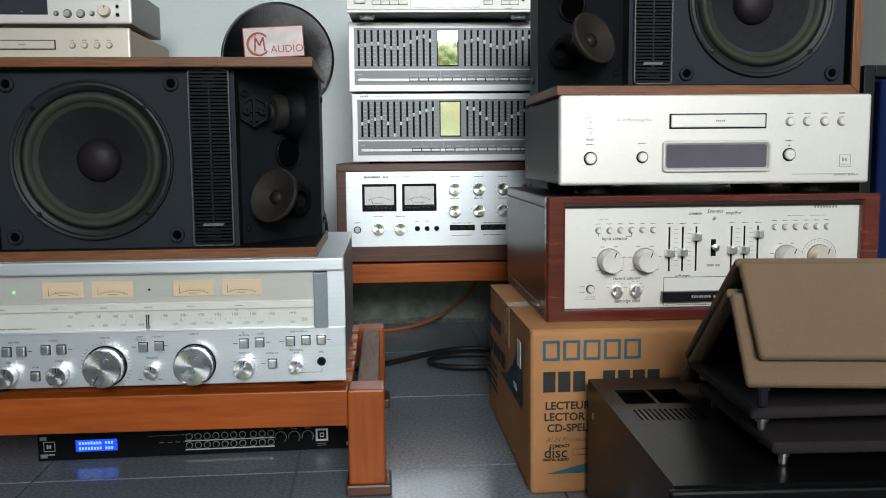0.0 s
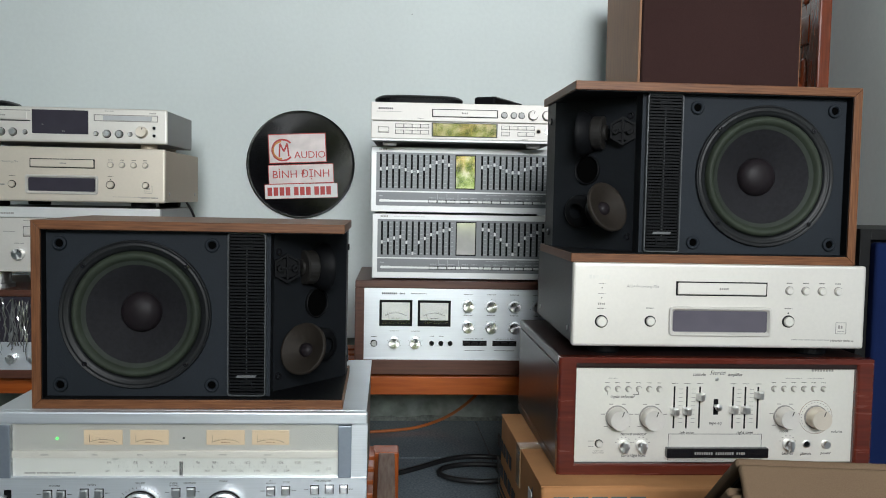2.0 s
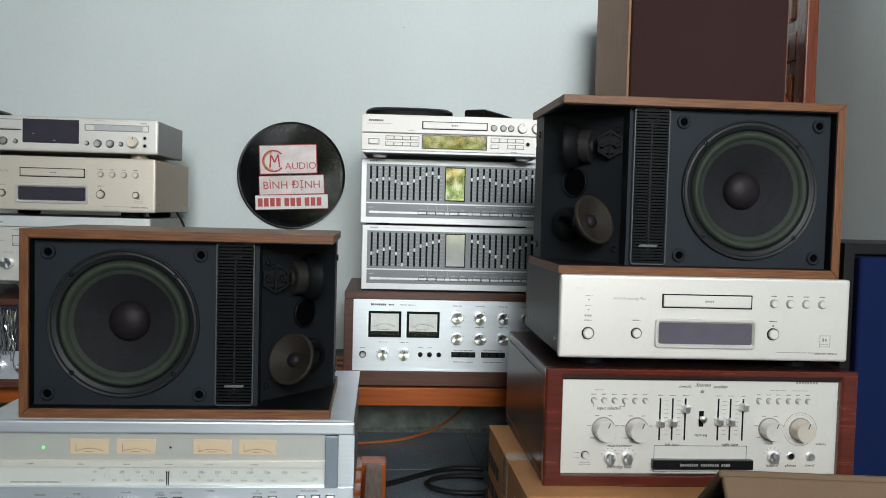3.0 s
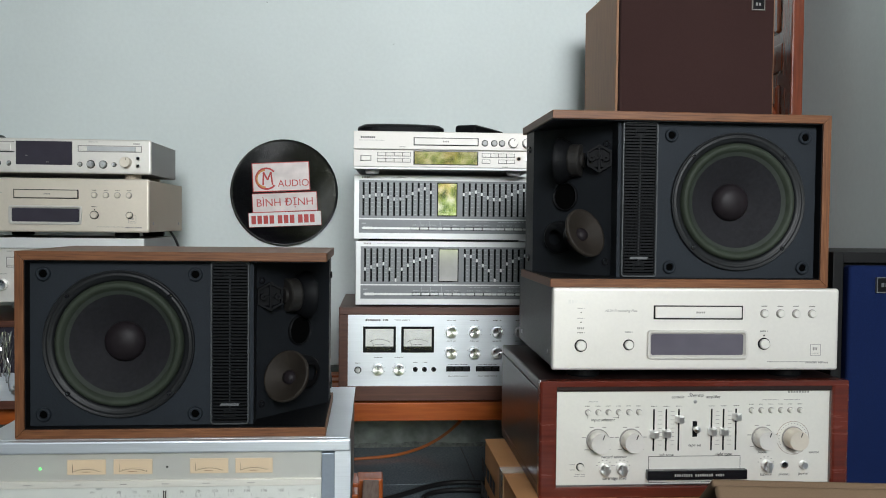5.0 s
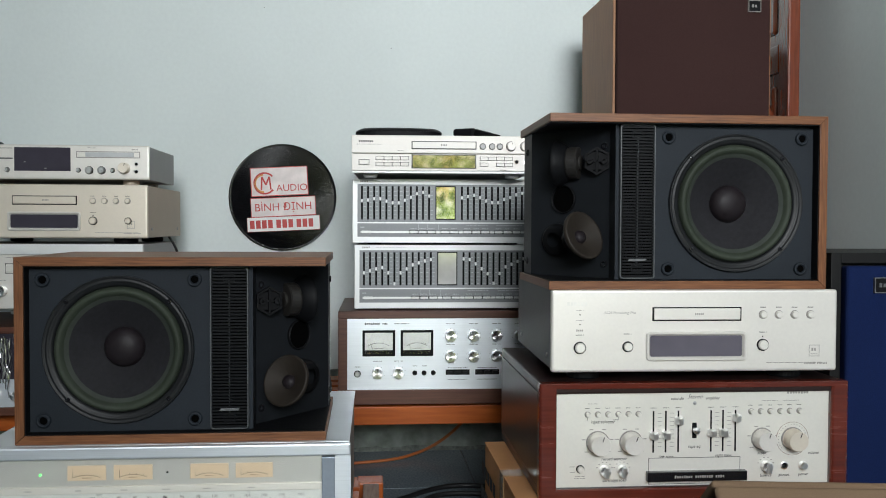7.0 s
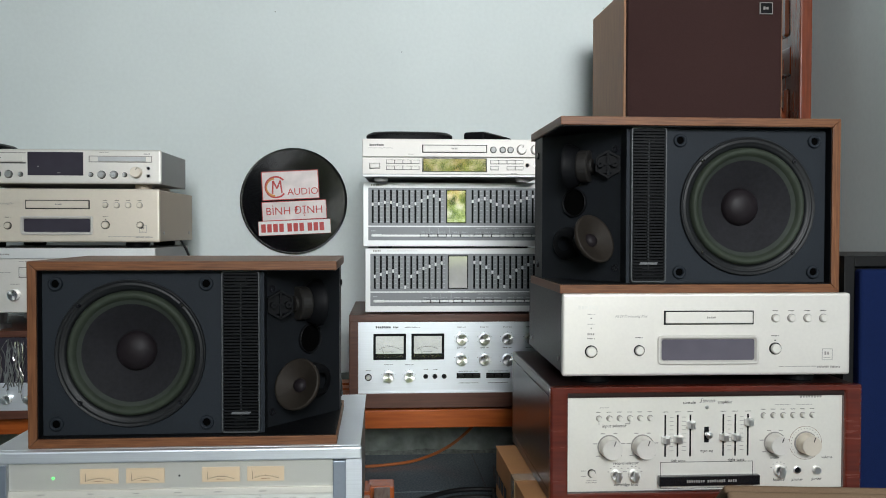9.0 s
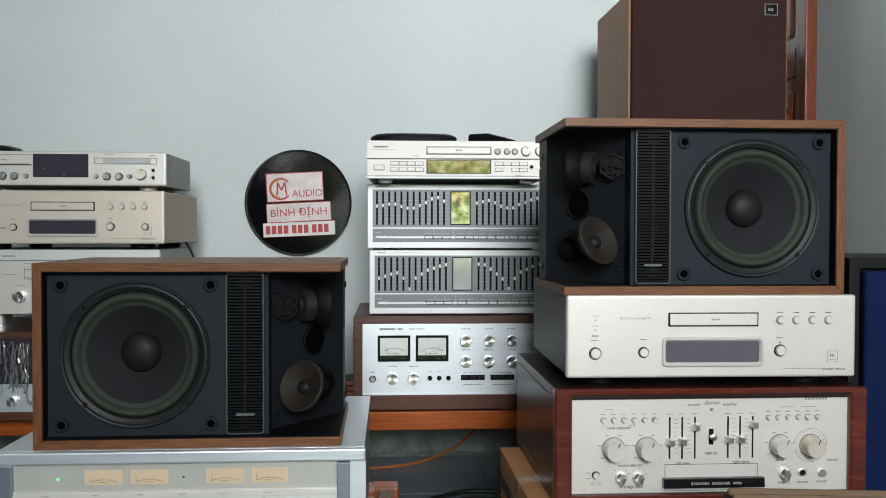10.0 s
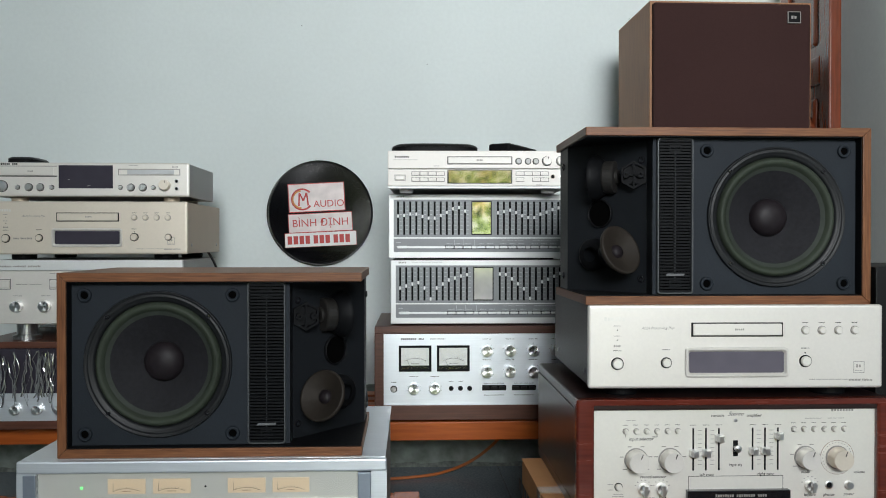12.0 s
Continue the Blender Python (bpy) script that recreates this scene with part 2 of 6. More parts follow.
# ---- mesh tools ----
def part(name, bm, material, parent=None, label="", smooth=False):
    me = bpy.data.meshes.new(name)
    bm.normal_update()
    bm.to_mesh(me)
    bm.free()
    if smooth:
        for p in me.polygons:
            p.use_smooth = True
    me.materials.append(material)
    ob = new(name, me)
    if parent:
        ob.parent = parent
    if label:
        ob["label"] = label
    return ob


def thing(name, m, label, category, group=""):
    ob = new(name)
    ob.empty_display_size = 0.05
    ob.matrix_world = m
    return tagged(ob, label, category, group)


def add_box(bm, x0, x1, y0, y1, z0, z1, bevel=0.0, seg=2):
    made = bmesh.ops.create_cube(bm, size=1.0)["verts"]
    for v in made:
        v.co = Vector(((x0 + x1) / 2 + v.co.x * (x1 - x0), (y0 + y1) / 2 + v.co.y * (y1 - y0), (z0 + z1) / 2 + v.co.z * (z1 - z0)))
    if bevel:
        edges = {e for v in made for e in v.link_edges}
        bmesh.ops.bevel(bm, geom=list(edges), offset=bevel, segments=seg, affect="EDGES", profile=0.5)
    return bm


def block(x0, x1, y0, y1, z0, z1, bevel=0.0, seg=2):
    return add_box(bmesh.new(), x0, x1, y0, y1, z0, z1, bevel, seg)


def add_lathe(bm, profile, m, seg=32):
    """Turns (radius, height) pairs round the local z of m."""
    rings = []
    for r, h in profile:
        if r < 1e-6:
            rings.append([bm.verts.new(m @ Vector((0, 0, h)))])
        else:
            rings.append([bm.verts.new(m @ Vector((r * math.cos(2 * math.pi * k / seg), r * math.sin(2 * math.pi * k / seg), h))) for k in range(seg)])
    for a, b in zip(rings, rings[1:]):
        for k in range(seg):
            j = (k + 1) % seg
            if len(a) == 1 and len(b) > 1:
                bm.faces.new((a[0], b[k], b[j]))
            elif len(b) == 1 and len(a) > 1:
                bm.faces.new((a[k], a[j], b[0]))
            elif len(a) > 1:
                bm.faces.new((a[k], a[j], b[j], b[k]))
    return bm


def lathe(profile, m, seg=32):
    bm = add_lathe(bmesh.new(), profile, m, seg)
    bmesh.ops.recalc_face_normals(bm, faces=bm.faces)
    return bm


def front(x, z, y=0.0):
    """A frame whose z axis points out of a front face, towards -y."""
    return pose(x, y, z, 90, 0, 0)


def prism(outline, z0, z1, bevel=0.0):
    """An upright prism over a plan outline of (x, y)."""
    bm = bmesh.new()
    low = [bm.verts.new((x, y, z0)) for x, y in outline]
    face = bm.faces.new(low)
    up = bmesh.ops.extrude_face_region(bm, geom=[face])["geom"]
    for v in up:
        if isinstance(v, bmesh.types.BMVert):
            v.co.z = z1
    bmesh.ops.recalc_face_normals(bm, faces=bm.faces)
    if bevel:
        bmesh.ops.bevel(bm, geom=list(bm.edges), offset=bevel, segments=2, affect="EDGES", profile=0.5)
    return bm


def holed_plate(x0, x1, y0, y1, z0, z1, cx, cz, r, n=64):
    """An upright plate with a round hole, its front at y0."""
    turns = {2 * math.pi * k / n for k in range(n)} | {math.atan2(z - cz, x - cx) % (2 * math.pi) for x in (x0, x1) for z in (z0, z1)}
    bm, rows = bmesh.new(), []
    for a in sorted(turns):
        c, q = math.cos(a), math.sin(a)
        fa = ((x1 if c > 0 else x0) - cx) / c if abs(c) > 1e-9 else 9.0
        fb = ((z1 if q > 0 else z0) - cz) / q if abs(q) > 1e-9 else 9.0
        far = min(fa, fb)
        rows.append([bm.verts.new(p) for p in ((cx + far * c, y1, cz + far * q), (cx + far * c, y0, cz + far * q), (cx + r * c, y0, cz + r * q), (cx + r * c, y1, cz + r * q))])
    for p, q in zip(rows, rows[1:] + rows[:1]):
        for k in range(3):
            bm.faces.new((p[k], p[k + 1], q[k + 1], q[k]))
    bmesh.ops.recalc_face_normals(bm, faces=bm.faces)
    return bm


def knob(name, parent, x, z, r, depth, material=None, pointer=True, y=0.0, turn=20, seg=40):
    """A turned control knob with a chamfer and a pointer groove, about its own origin."""
    bm = lathe([(0, 0), (r * 1.04, 0), (r * 1.04, depth * 0.12), (r, depth * 0.16), (r * 0.985, depth * 0.93), (r * 0.93, depth), (r * 0.5, depth * 0.99), (0, depth * 0.985)], front(0, 0), seg)
    ob = part(name, bm, material or SPUN, parent)
    ob.location = (x, y, z)
    if pointer:
        mark = part("pointer_mark", block(-0.0006, 0.0006, -0.0006, 0, r * 0.4, r * 0.9), BLACKINK, ob)
        mark.matrix_local = pose(0, -depth * 0.99, 0, 0, turn, 0)
    return ob


def ring(name, parent, x, z, r0, r1, depth, material, y=0.0, seg=40):
    return part(name, lathe([(r0, 0), (r0, depth), (r1, depth), (r1, 0)], front(x, z, y), seg), material, parent)


def hole(name, parent, x, z, r, material=BLACK, y=0.0, rim=ALU_KNOB):
    """A socket: a rim ring with a dark recessed well."""
    part(name, lathe([(r, 0.0), (r, 0.0022), (r * 0.78, 0.0026), (r * 0.72, 0.0)], front(x, z, y), 24), rim, parent)
    part("socket_well", lathe([(0, 0.0006), (r * 0.72, 0.0006)], front(x, z, y), 24), material, parent)


def button(parent, x, z, w, h, depth, material, y=0.0, name="button", bevel=0.0012):
    return part(name, block(x - w / 2, x + w / 2, y - depth, y + 0.001, z - h / 2, z + h / 2, min(bevel, depth * 0.45)), material, parent)


def round_button(parent, x, z, r, depth, material=ALU_KNOB, y=0.0, name="button"):
    return part(name, lathe([(0, 0), (r, 0), (r, depth * 0.75), (r * 0.8, depth), (0, depth)], front(x, z, y), 20), material, parent)


def add_words(bm, body, size, x, z, y=0.0, align="CENTER", shear=0.0, m=None, bold=0.0):
    """Adds lettering in the built-in font, facing -y, to a bmesh."""
    cu = bpy.data.curves.new("words", "FONT")
    cu.body, cu.size, cu.align_x, cu.align_y, cu.shear, cu.offset, cu.resolution_u = body, size, align, "CENTER", shear, bold, 3
    ob = new("words", cu)
    me = bpy.data.meshes.new_from_object(ob)
    me.transform((m if m else Matrix.Identity(4)) @ pose(x, y, z, 90, 0, 0))
    bm.from_mesh(me)
    bpy.data.objects.remove(ob)
    bpy.data.curves.remove(cu)
    bpy.data.meshes.remove(me)
    return bm


def lettering(parent, items, material, y, name="lettering", shear=0.0, bold=0.0):
    """items: (words, size, x, z)."""
    bm = bmesh.new()
    for body, size, x, z in items:
        add_words(bm, body, size, x, z, y, shear=shear, bold=bold)
    return tagged(part(name, bm, material, parent), kind="stuff")


def bars(parent, items, material, y, name="fine_print", thick=0.0003):
    """Plain bars for writing that cannot be read: (x, z, width, height), cut into word-like pieces."""
    bm = bmesh.new()
    for x, z, w, h in items:
        n = max(2, int(round(w / max(h * 0.85, 7e-4))))
        for k in range(n):
            if n > 8 and k % 9 == 8:
                continue
            a = x - w / 2 + w * k / n
            add_box(bm, a, a + w / n * 0.68, y - thick, y, z - h * (0.45 if k % 5 else 0.5), z + h * (0.5 if k % 4 == 0 else 0.4))
    return tagged(part(name, bm, material, parent), kind="stuff")


def frame_strip(x0, x1, z0, z1, y0, y1, t, bevel=0.0):
    """A rectangular frame of four butted bars."""
    bm = bmesh.new()
    add_box(bm, x0, x1, y0, y1, z1 - t, z1, bevel)
    add_box(bm, x0, x1, y0, y1, z0, z0 + t, bevel)
    add_box(bm, x0, x0 + t, y0, y1, z0 + t, z1 - t, bevel)
    add_box(bm, x1 - t, x1, y0, y1, z0 + t, z1 - t, bevel)
    return bm


def rounded_loop(bm, x0, x1, z0, z1, y, rad, k=4):
    """Vertices round an upright rectangle with rounded corners (sharp when rad is 0)."""
    if rad <= 0:
        return [bm.verts.new((x, y, z)) for x, z in ((x0, z0), (x1, z0), (x1, z1), (x0, z1))]
    out = []
    for cx, cz, a0 in ((x0 + rad, z0 + rad, 180), (x1 - rad, z0 + rad, 270), (x1 - rad, z1 - rad, 0), (x0 + rad, z1 - rad, 90)):
        for j in range(k + 1):
            a = radians(a0 + 90 * j / k)
            out.append(bm.verts.new((cx + rad * math.cos(a), y, cz + rad * math.sin(a))))
    return out


def moulded_frame(outer, inner, profile, rad=0.0):
    """A mitred one-piece frame: profile runs (share of the way from outer to inner, depth)."""
    bm, loops = bmesh.new(), []
    for f, y in profile:
        box = [a + (b - a) * f for a, b in zip(outer, inner)]
        loops.append(rounded_loop(bm, *box, y, rad * (1 - 0.45 * f)))
    for a, b in zip(loops, loops[1:]):
        for j in range(len(a)):
            q = (j + 1) % len(a)
            bm.faces.new((a[j], a[q], b[q], b[j]))
    bmesh.ops.recalc_face_normals(bm, faces=bm.faces)
    return bm


def board(outline, y0, y1, bevel=0.0):
    """A board whose front outline is given as (x, z), running from y0 to y1."""
    bm = prism(outline, -y1, -y0, bevel)
    bm.transform(pose(0, 0, 0, 90, 0, 0))
    return bm


def cable(name, points, r, material, label, parent=None):
    cu = bpy.data.curves.new(name, "CURVE")
    cu.dimensions, cu.bevel_depth, cu.bevel_resolution, cu.resolution_u = "3D", r, 3, 10
    sp = cu.splines.new("NURBS")
    sp.points.add(len(points) - 1)
    for p, co in zip(sp.points, points):
        p.co = (*co, 1)
    sp.use_endpoint_u, sp.order_u = True, 4
    tmp = new(name, cu)
    me = bpy.data.meshes.new_from_object(tmp)
    bpy.data.objects.remove(tmp)
    bpy.data.curves.remove(cu)
    me.materials.clear()
    me.materials.append(material)
    ob = new(name, me)
    if parent:
        ob.parent = parent
    else:
        tagged(ob, label, "cable")
    return ob


def arc_strip(parent, name, x, z, r0, r1, a0, a1, y, material, seg=24):
    """A flat ring segment on a front face, angles in degrees from +x anticlockwise."""
    bm = bmesh.new()
    rows = []
    for k in range(seg + 1):
        a = radians(a0 + (a1 - a0) * k / seg)
        rows.append([bm.verts.new((x + r * math.cos(a), y, z + r * math.sin(a))) for r in (r0, r1)])
    for p, q in zip(rows, rows[1:]):
        bm.faces.new((p[0], p[1], q[1], q[0]))
    bmesh.ops.recalc_face_normals(bm, faces=bm.faces)
    return part(name, bm, material, parent)


# ---- the room ----
TURN = 3.0      # the room's turn against the first view
ROOM = pose(-0.352, 2.453, 0, 0, 0, TURN)
RX = 1.372       # right wall, from the room's origin
LX = -2.4


def in_room(x, y, z, rz=0):
    return ROOM @ pose(x, y, z, 0, 0, rz)


def wall(name, bm, label):
    ob = part(name, bm, WALL)
    ob.matrix_world = ROOM
    return tagged(ob, label, "wall", kind="structure")


wall("wall_back", block(LX - 0.12, RX + 0.12, 0, 0.12, 0, 3.0), "pale mint-green painted plaster wall")
wall("wall_right", block(RX, RX + 0.12, -5.0, 0, 0, 3.0), "pale mint-green painted side wall")
wall("wall_left", block(LX - 0.12, LX, -5.0, 0, 0, 3.0), "pale mint-green painted side wall")
fw = bmesh.new()
FY = -4.81
add_box(fw, LX, -0.20, FY - 0.12, FY, 0, 3.0)
add_box(fw, 1.30, RX, FY - 0.12, FY, 0, 3.0)
add_box(fw, -0.20, 1.30, FY - 0.12, FY, DOOR_TOP, 3.0)
wall("wall_front", fw, "pale painted wall with a wide door opening")
c = part("ceiling", block(LX - 0.12, RX + 0.12, -5.0, 0.12, 3.0, 3.1), CEIL)
c.matrix_world = ROOM
tagged(c, "plain white painted ceiling", "ceiling", kind="structure")
# Greenery glows by itself in place of sunlight, for the displays to mirror.
green = bpy.data.materials.new("glowing_greenery")
green.use_nodes = True
gn, gl = green.node_tree.nodes, green.node_tree.links
gc, gt, gr = gn.new("ShaderNodeTexCoord"), gn.new("ShaderNodeTexNoise"), gn.new("ShaderNodeValToRGB")
gt.inputs["Scale"].default_value, gt.inputs["Detail"].default_value, gt.inputs["Distortion"].default_value = 6.5, 8, 0.9
gl.new(gc.outputs["Object"], gt.inputs["Vector"])
for pos, col in ((0.30, (0.01, 0.025, 0.006, 1)), (0.44, (0.10, 0.20, 0.03, 1)), (0.52, (0.55, 0.70, 0.16, 1)), (0.60, (1.0, 1.0, 0.75, 1))):
    e = gr.color_ramp.elements.new(pos)
    e.color = col
gr.color_ramp.elements.remove(gr.color_ramp.elements[0])
gr.color_ramp.elements.remove(gr.color_ramp.elements[-1])
gl.new(gt.outputs[0], gr.inputs[0])
g2, m2, gx = gn.new("ShaderNodeTexNoise"), gn.new("ShaderNodeMapRange"), gn.new("ShaderNodeMix")
g2.inputs["Scale"].default_value, g2.inputs["Detail"].default_value = 1.7, 3
m2.inputs["From Min"].default_value, m2.inputs["From Max"].default_value = 0.53, 0.66
gl.new(gc.outputs["Object"], g2.inputs["Vector"])
gl.new(g2.outputs[0], m2.inputs[0])
gx.data_type, gx.blend_type = "RGBA", "MULTIPLY"
gx.inputs["B"].default_value = (1.0, 0.70, 0.42, 1)
gl.new(m2.outputs[0], gx.inputs["Factor"])
gl.new(gr.outputs[0], gx.inputs["A"])
gl.new(gx.outputs["Result"], gn["Principled BSDF"].inputs["Emission Color"])
gl.new(gx.outputs["Result"], gn["Principled BSDF"].inputs["Base Color"])
gn["Principled BSDF"].inputs["Emission Strength"].default_value = 2.0
bd = part("backdrop", block(-14, 14, -16.2, -16, 0, 3.2), green)
tagged(bd, "greenery far outside the door, its sunlight given as glow", "backdrop", kind="structure")
floor = part("floor", block(-60, 60, -120, 60, -0.12, -0.004), GROUT)
floor.matrix_world = ROOM
tagged(floor, "glossy speckled grey tiled floor with thin joints", "floor", kind="structure")


pv = part("pavement", block(-9, 9, -15.5, -2.75, -0.004, 0.0), surface("pale_sunlit_concrete", (0.55, 0.54, 0.52), 0.8, 0, (30, 0.06), (1.5, 0.08), 0.1))
tagged(pv, "pale concrete paving outside the door", "pavement", kind="structure")
# Dark mould at the wall's foot, added as a raised ragged strip.
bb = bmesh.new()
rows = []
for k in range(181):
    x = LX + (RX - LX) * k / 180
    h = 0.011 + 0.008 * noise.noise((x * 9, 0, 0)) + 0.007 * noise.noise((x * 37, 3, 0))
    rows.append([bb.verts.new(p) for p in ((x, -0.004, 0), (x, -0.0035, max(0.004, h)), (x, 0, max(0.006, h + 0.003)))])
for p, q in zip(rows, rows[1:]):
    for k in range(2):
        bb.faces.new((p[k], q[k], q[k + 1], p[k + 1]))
bo = part("mould_line", bb, surface("dark_mould", (0.30, 0.33, 0.30), 0.9, 0, (90, 0.25), (14, 0.25), 0.3))
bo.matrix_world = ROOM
tagged(bo, "ragged dark mould line along the wall's foot", "trim", kind="structure")
# Damp plaster band; its darker colour also paints the shade under the table.
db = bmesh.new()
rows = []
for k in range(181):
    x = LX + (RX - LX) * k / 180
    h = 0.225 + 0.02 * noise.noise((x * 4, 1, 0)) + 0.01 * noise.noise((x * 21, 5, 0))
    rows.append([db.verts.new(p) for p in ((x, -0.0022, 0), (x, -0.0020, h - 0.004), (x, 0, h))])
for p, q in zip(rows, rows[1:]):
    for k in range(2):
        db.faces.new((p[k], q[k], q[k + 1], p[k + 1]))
dbo = part("trim", db, surface("damp_shaded_plaster", (0.40, 0.45, 0.41), 0.9, 0, (26, 0.2), (7, 0.22), 0.4, second=(0.21, 0.24, 0.21), spec=0.15))
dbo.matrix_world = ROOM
tagged(dbo, "damp blotched plaster low on the wall, table shade in its colour", "trim", kind="structure")
for x, z in ((0.30, 1.135), (0.875, 1.27), (-0.05, 1.24)):
    nl = part("wall_nail", lathe([(0.0011, 0), (0.0011, 0.003), (0, 0.0035)], front(0, 0), 10), MAGNET)
    nl.matrix_world = in_room(x, 0, z)
    tagged(nl, "small dark nail in the painted wall", "nail", "nails in the wall")


# ---- tables ----
def low_table(m, w, d, top, rail_h, leg, label, slats):
    """A low lacquered table frame: four legs, rails and slats across, its front left corner at the origin of m."""
    t = thing("low_table", m, label, "table")
    for x in (0, w - leg):
        for y in (0, d - leg):
            part("leg", block(x, x + leg, y, y + leg, 0.016, top - 0.003, 0.003), ORANGE_UP, t)
            part("foot", block(x - 0.004, x + leg + 0.008, y - 0.004, y + leg + 0.004, 0, 0.017, 0.003), BROWNWOOD, t, "dark wooden foot block")
    for y in (0.004, d - 0.034):
        part("rail", block(leg, w - leg, y, y + 0.03, top - rail_h, top - 0.004, 0.002), ORANGE, t)
    for x in (0.006, w - leg + 0.012):
        part("end_rail", block(x, x + 0.03, leg, d - leg, top - rail_h * 0.8, top - 0.004, 0.002), DULLWOOD, t, "dusty worn end rail")
    n = slats
    for k in range(n):
        y = 0.045 + (d - 0.13) * k / (n - 1)
        part("slat", block(leg * 0.9, w - leg * 0.9, y, y + 0.045, top - 0.012, top, 0.002), ORANGE, t)
    return t


FT = pose(-0.868, 1.2255, 0, 0, 0, 2.6)
low_table(FT, 0.842, 0.46, 0.152, 0.0535, 0.050, "low orange-brown lacquered wooden table on the tiled floor", 6)
BT = in_room(-0.95, -0.475, 0)
low_table(BT, 1.85, 0.42, 0.230, 0.046, 0.05, "long low orange-brown lacquered table against the wall", 5)


# ---- bookshelf speakers with angled side baffles ----
def speaker(m, flip, label):
    """Walnut box, woofer on the front baffle, two tweeters on the open angled side. flip: -1 mirrors it."""
    W, D, H, T = 0.434, 0.256, 0.2655, 0.0128
    RB = 0.020                # how far the baffle lies behind the front edges
    SB, SE = 0.050, 0.168     # the angled side baffle, front and back
    s = thing("bookshelf_speaker", m, label, "speaker", "bookshelf speakers")
    fx = (lambda x: x) if flip > 0 else (lambda x: W - x)

    def xs(a, b):
        return (a, b) if flip > 0 else (W - b, W - a)

    def ends(pts):
        return [(fx(x), z) for x, z in pts]

    part("top_board", board(ends([(0, H), (W, H), (W, H - T), (T, H - T)]), 0, D, 0.0009), WALNUT, s)
    part("bottom_board", board(ends([(0, 0), (W, 0), (W, T), (T, T)]), 0, D, 0.0009), WALNUT, s)
    part("side_board", board(ends([(0, 0.0003), (T, T + 0.0003), (T, H - T - 0.0003), (0, H - 0.0003)]), 0.0002, D, 0.0009), WALNUT_UP, s)
    part("front_baffle", holed_plate(*xs(T, 0.328), RB, RB + 0.016, T, H - T, fx(0.1380), 0.1318, 0.0945), BAFFLE, s)
    pts = [(0.328, RB), (0.3285, SB), (W - 0.004, SE), (W - 0.004, D - 0.02), (0.30, D - 0.02), (0.30, 0.045)]
    pts = [(fx(x), y) for x, y in pts]
    part("side_baffle", prism(pts, T, H - T), SIDEBLACK, s, "matt black angled side baffle")
    part("liner", block(*xs(T, W - 0.002), 0.003, D - 0.03, T + 0.0002, T + 0.0014), BLACK, s, "black painted inner face")
    part("liner", block(*xs(T, W - 0.002), 0.003, D - 0.03, H - T - 0.0014, H - T - 0.0002), BLACK, s, "black painted inner face")
    part("liner", block(*xs(T + 0.0002, T + 0.0012), 0.003, RB, T + 0.002, H - T - 0.002), BLACK, s, "black painted inner face")
    # woofer
    cx, cz, y0 = fx(0.1380), 0.1318, RB
    f = front(cx, cz, y0)
    wf = part("woofer", lathe([(0.1066, 0), (0.1066, 0.0040), (0.1056, 0.0058), (0.1044, 0.0058), (0.1032, 0.0034), (0.1008, 0.0040), (0.0990, 0.0052), (0.0975, 0.0036), (0.0950, 0.0030), (0.0925, 0.0022), (0.0905, -0.002)], f, 80), WOOFER_RIM, s, "black ribbed woofer frame", True)
    part("surround", lathe([(0.0908, -0.0015), (0.0898, 0.0025), (0.0876, 0.0062), (0.0845, 0.0074), (0.0805, 0.0052), (0.0772, 0.0002)], f, 80), RUBBER, wf, "rolled olive-grey rubber surround", True)
    part("surround_edge", lathe([(0.0774, 0.0003), (0.0712, -0.0030)], f, 80), RUBBER_IN, wf, "", True)
    part("cone", lathe([(0.0714, -0.0030), (0.058, -0.012), (0.045, -0.0205), (0.028, -0.031)], f, 80), CONE, wf, "charcoal paper cone", True)
    part("dust_cap", lathe([(0.0295, -0.0302), (0.0288, -0.0255), (0.0242, -0.0195), (0.0145, -0.0150), (0, -0.0130)], f, 48), DUSTCAP, wf, "domed black dust cap", True)
    for a in (44, 136, 225, 315):
        q = front(cx + 0.1000 * math.cos(radians(a)), cz + 0.1000 * math.sin(radians(a)), y0 - 0.0048)
        part("screw", lathe([(0.0034, 0), (0.0032, 0.002), (0.0015, 0.0022), (0, 0.0012)], q, 14), GLOSSBLACK, wf)
    # grille sockets
    for x in (0.0328, 0.2450):
        for z in (0.0305, 0.2325):
            q = front(fx(x), z, RB)
            so = part("grille_socket", lathe([(0.0103, 0), (0.0103, 0.003), (0.009, 0.0045), (0.0062, 0.0045), (0.0055, 0.001), (0.0055, -0.004), (0, -0.004)], q, 28), BAFFLE, s, "", True)
            # flat black disc paints the darkness inside the socket
            part("socket_black_disc", lathe([(0.0054, 0.0012), (0, 0.0012)], q, 20), VOID, so)
    # slotted grille plate
    a0, a1 = xs(0.2672, 0.3225)
    b0, b1 = 0.0150, 0.2515
    yf = RB - 0.0075
    g = part("slot_grille", moulded_frame((a0, a1, b0, b1), (a0 + 0.0026, a1 - 0.0026, b0 + 0.0026, b1 - 0.0026), ((0, RB), (0, yf + 0.001), (0.25, yf), (0.75, yf), (1, yf + 0.001), (1, yf + 0.004)), 0.0055), GRILLE_RIM, s, "black slotted plastic grille, edge gloss coloured into its grey rim")
    part("grille_backing", block(a0 + 0.0022, a1 - 0.0022, RB - 0.0016, RB - 0.0004, b0 + 0.002, b1 - 0.002), VOID, g)
    n = 50
    first = part("slat", block(a0 + 0.0024, a1 - 0.0024, yf + 0.0012, RB - 0.0014, -0.0014, 0.0014), GRILLE_SLAT, g)
    for k in range(n):
        slat = first if k == 0 else new("slat", first.data)
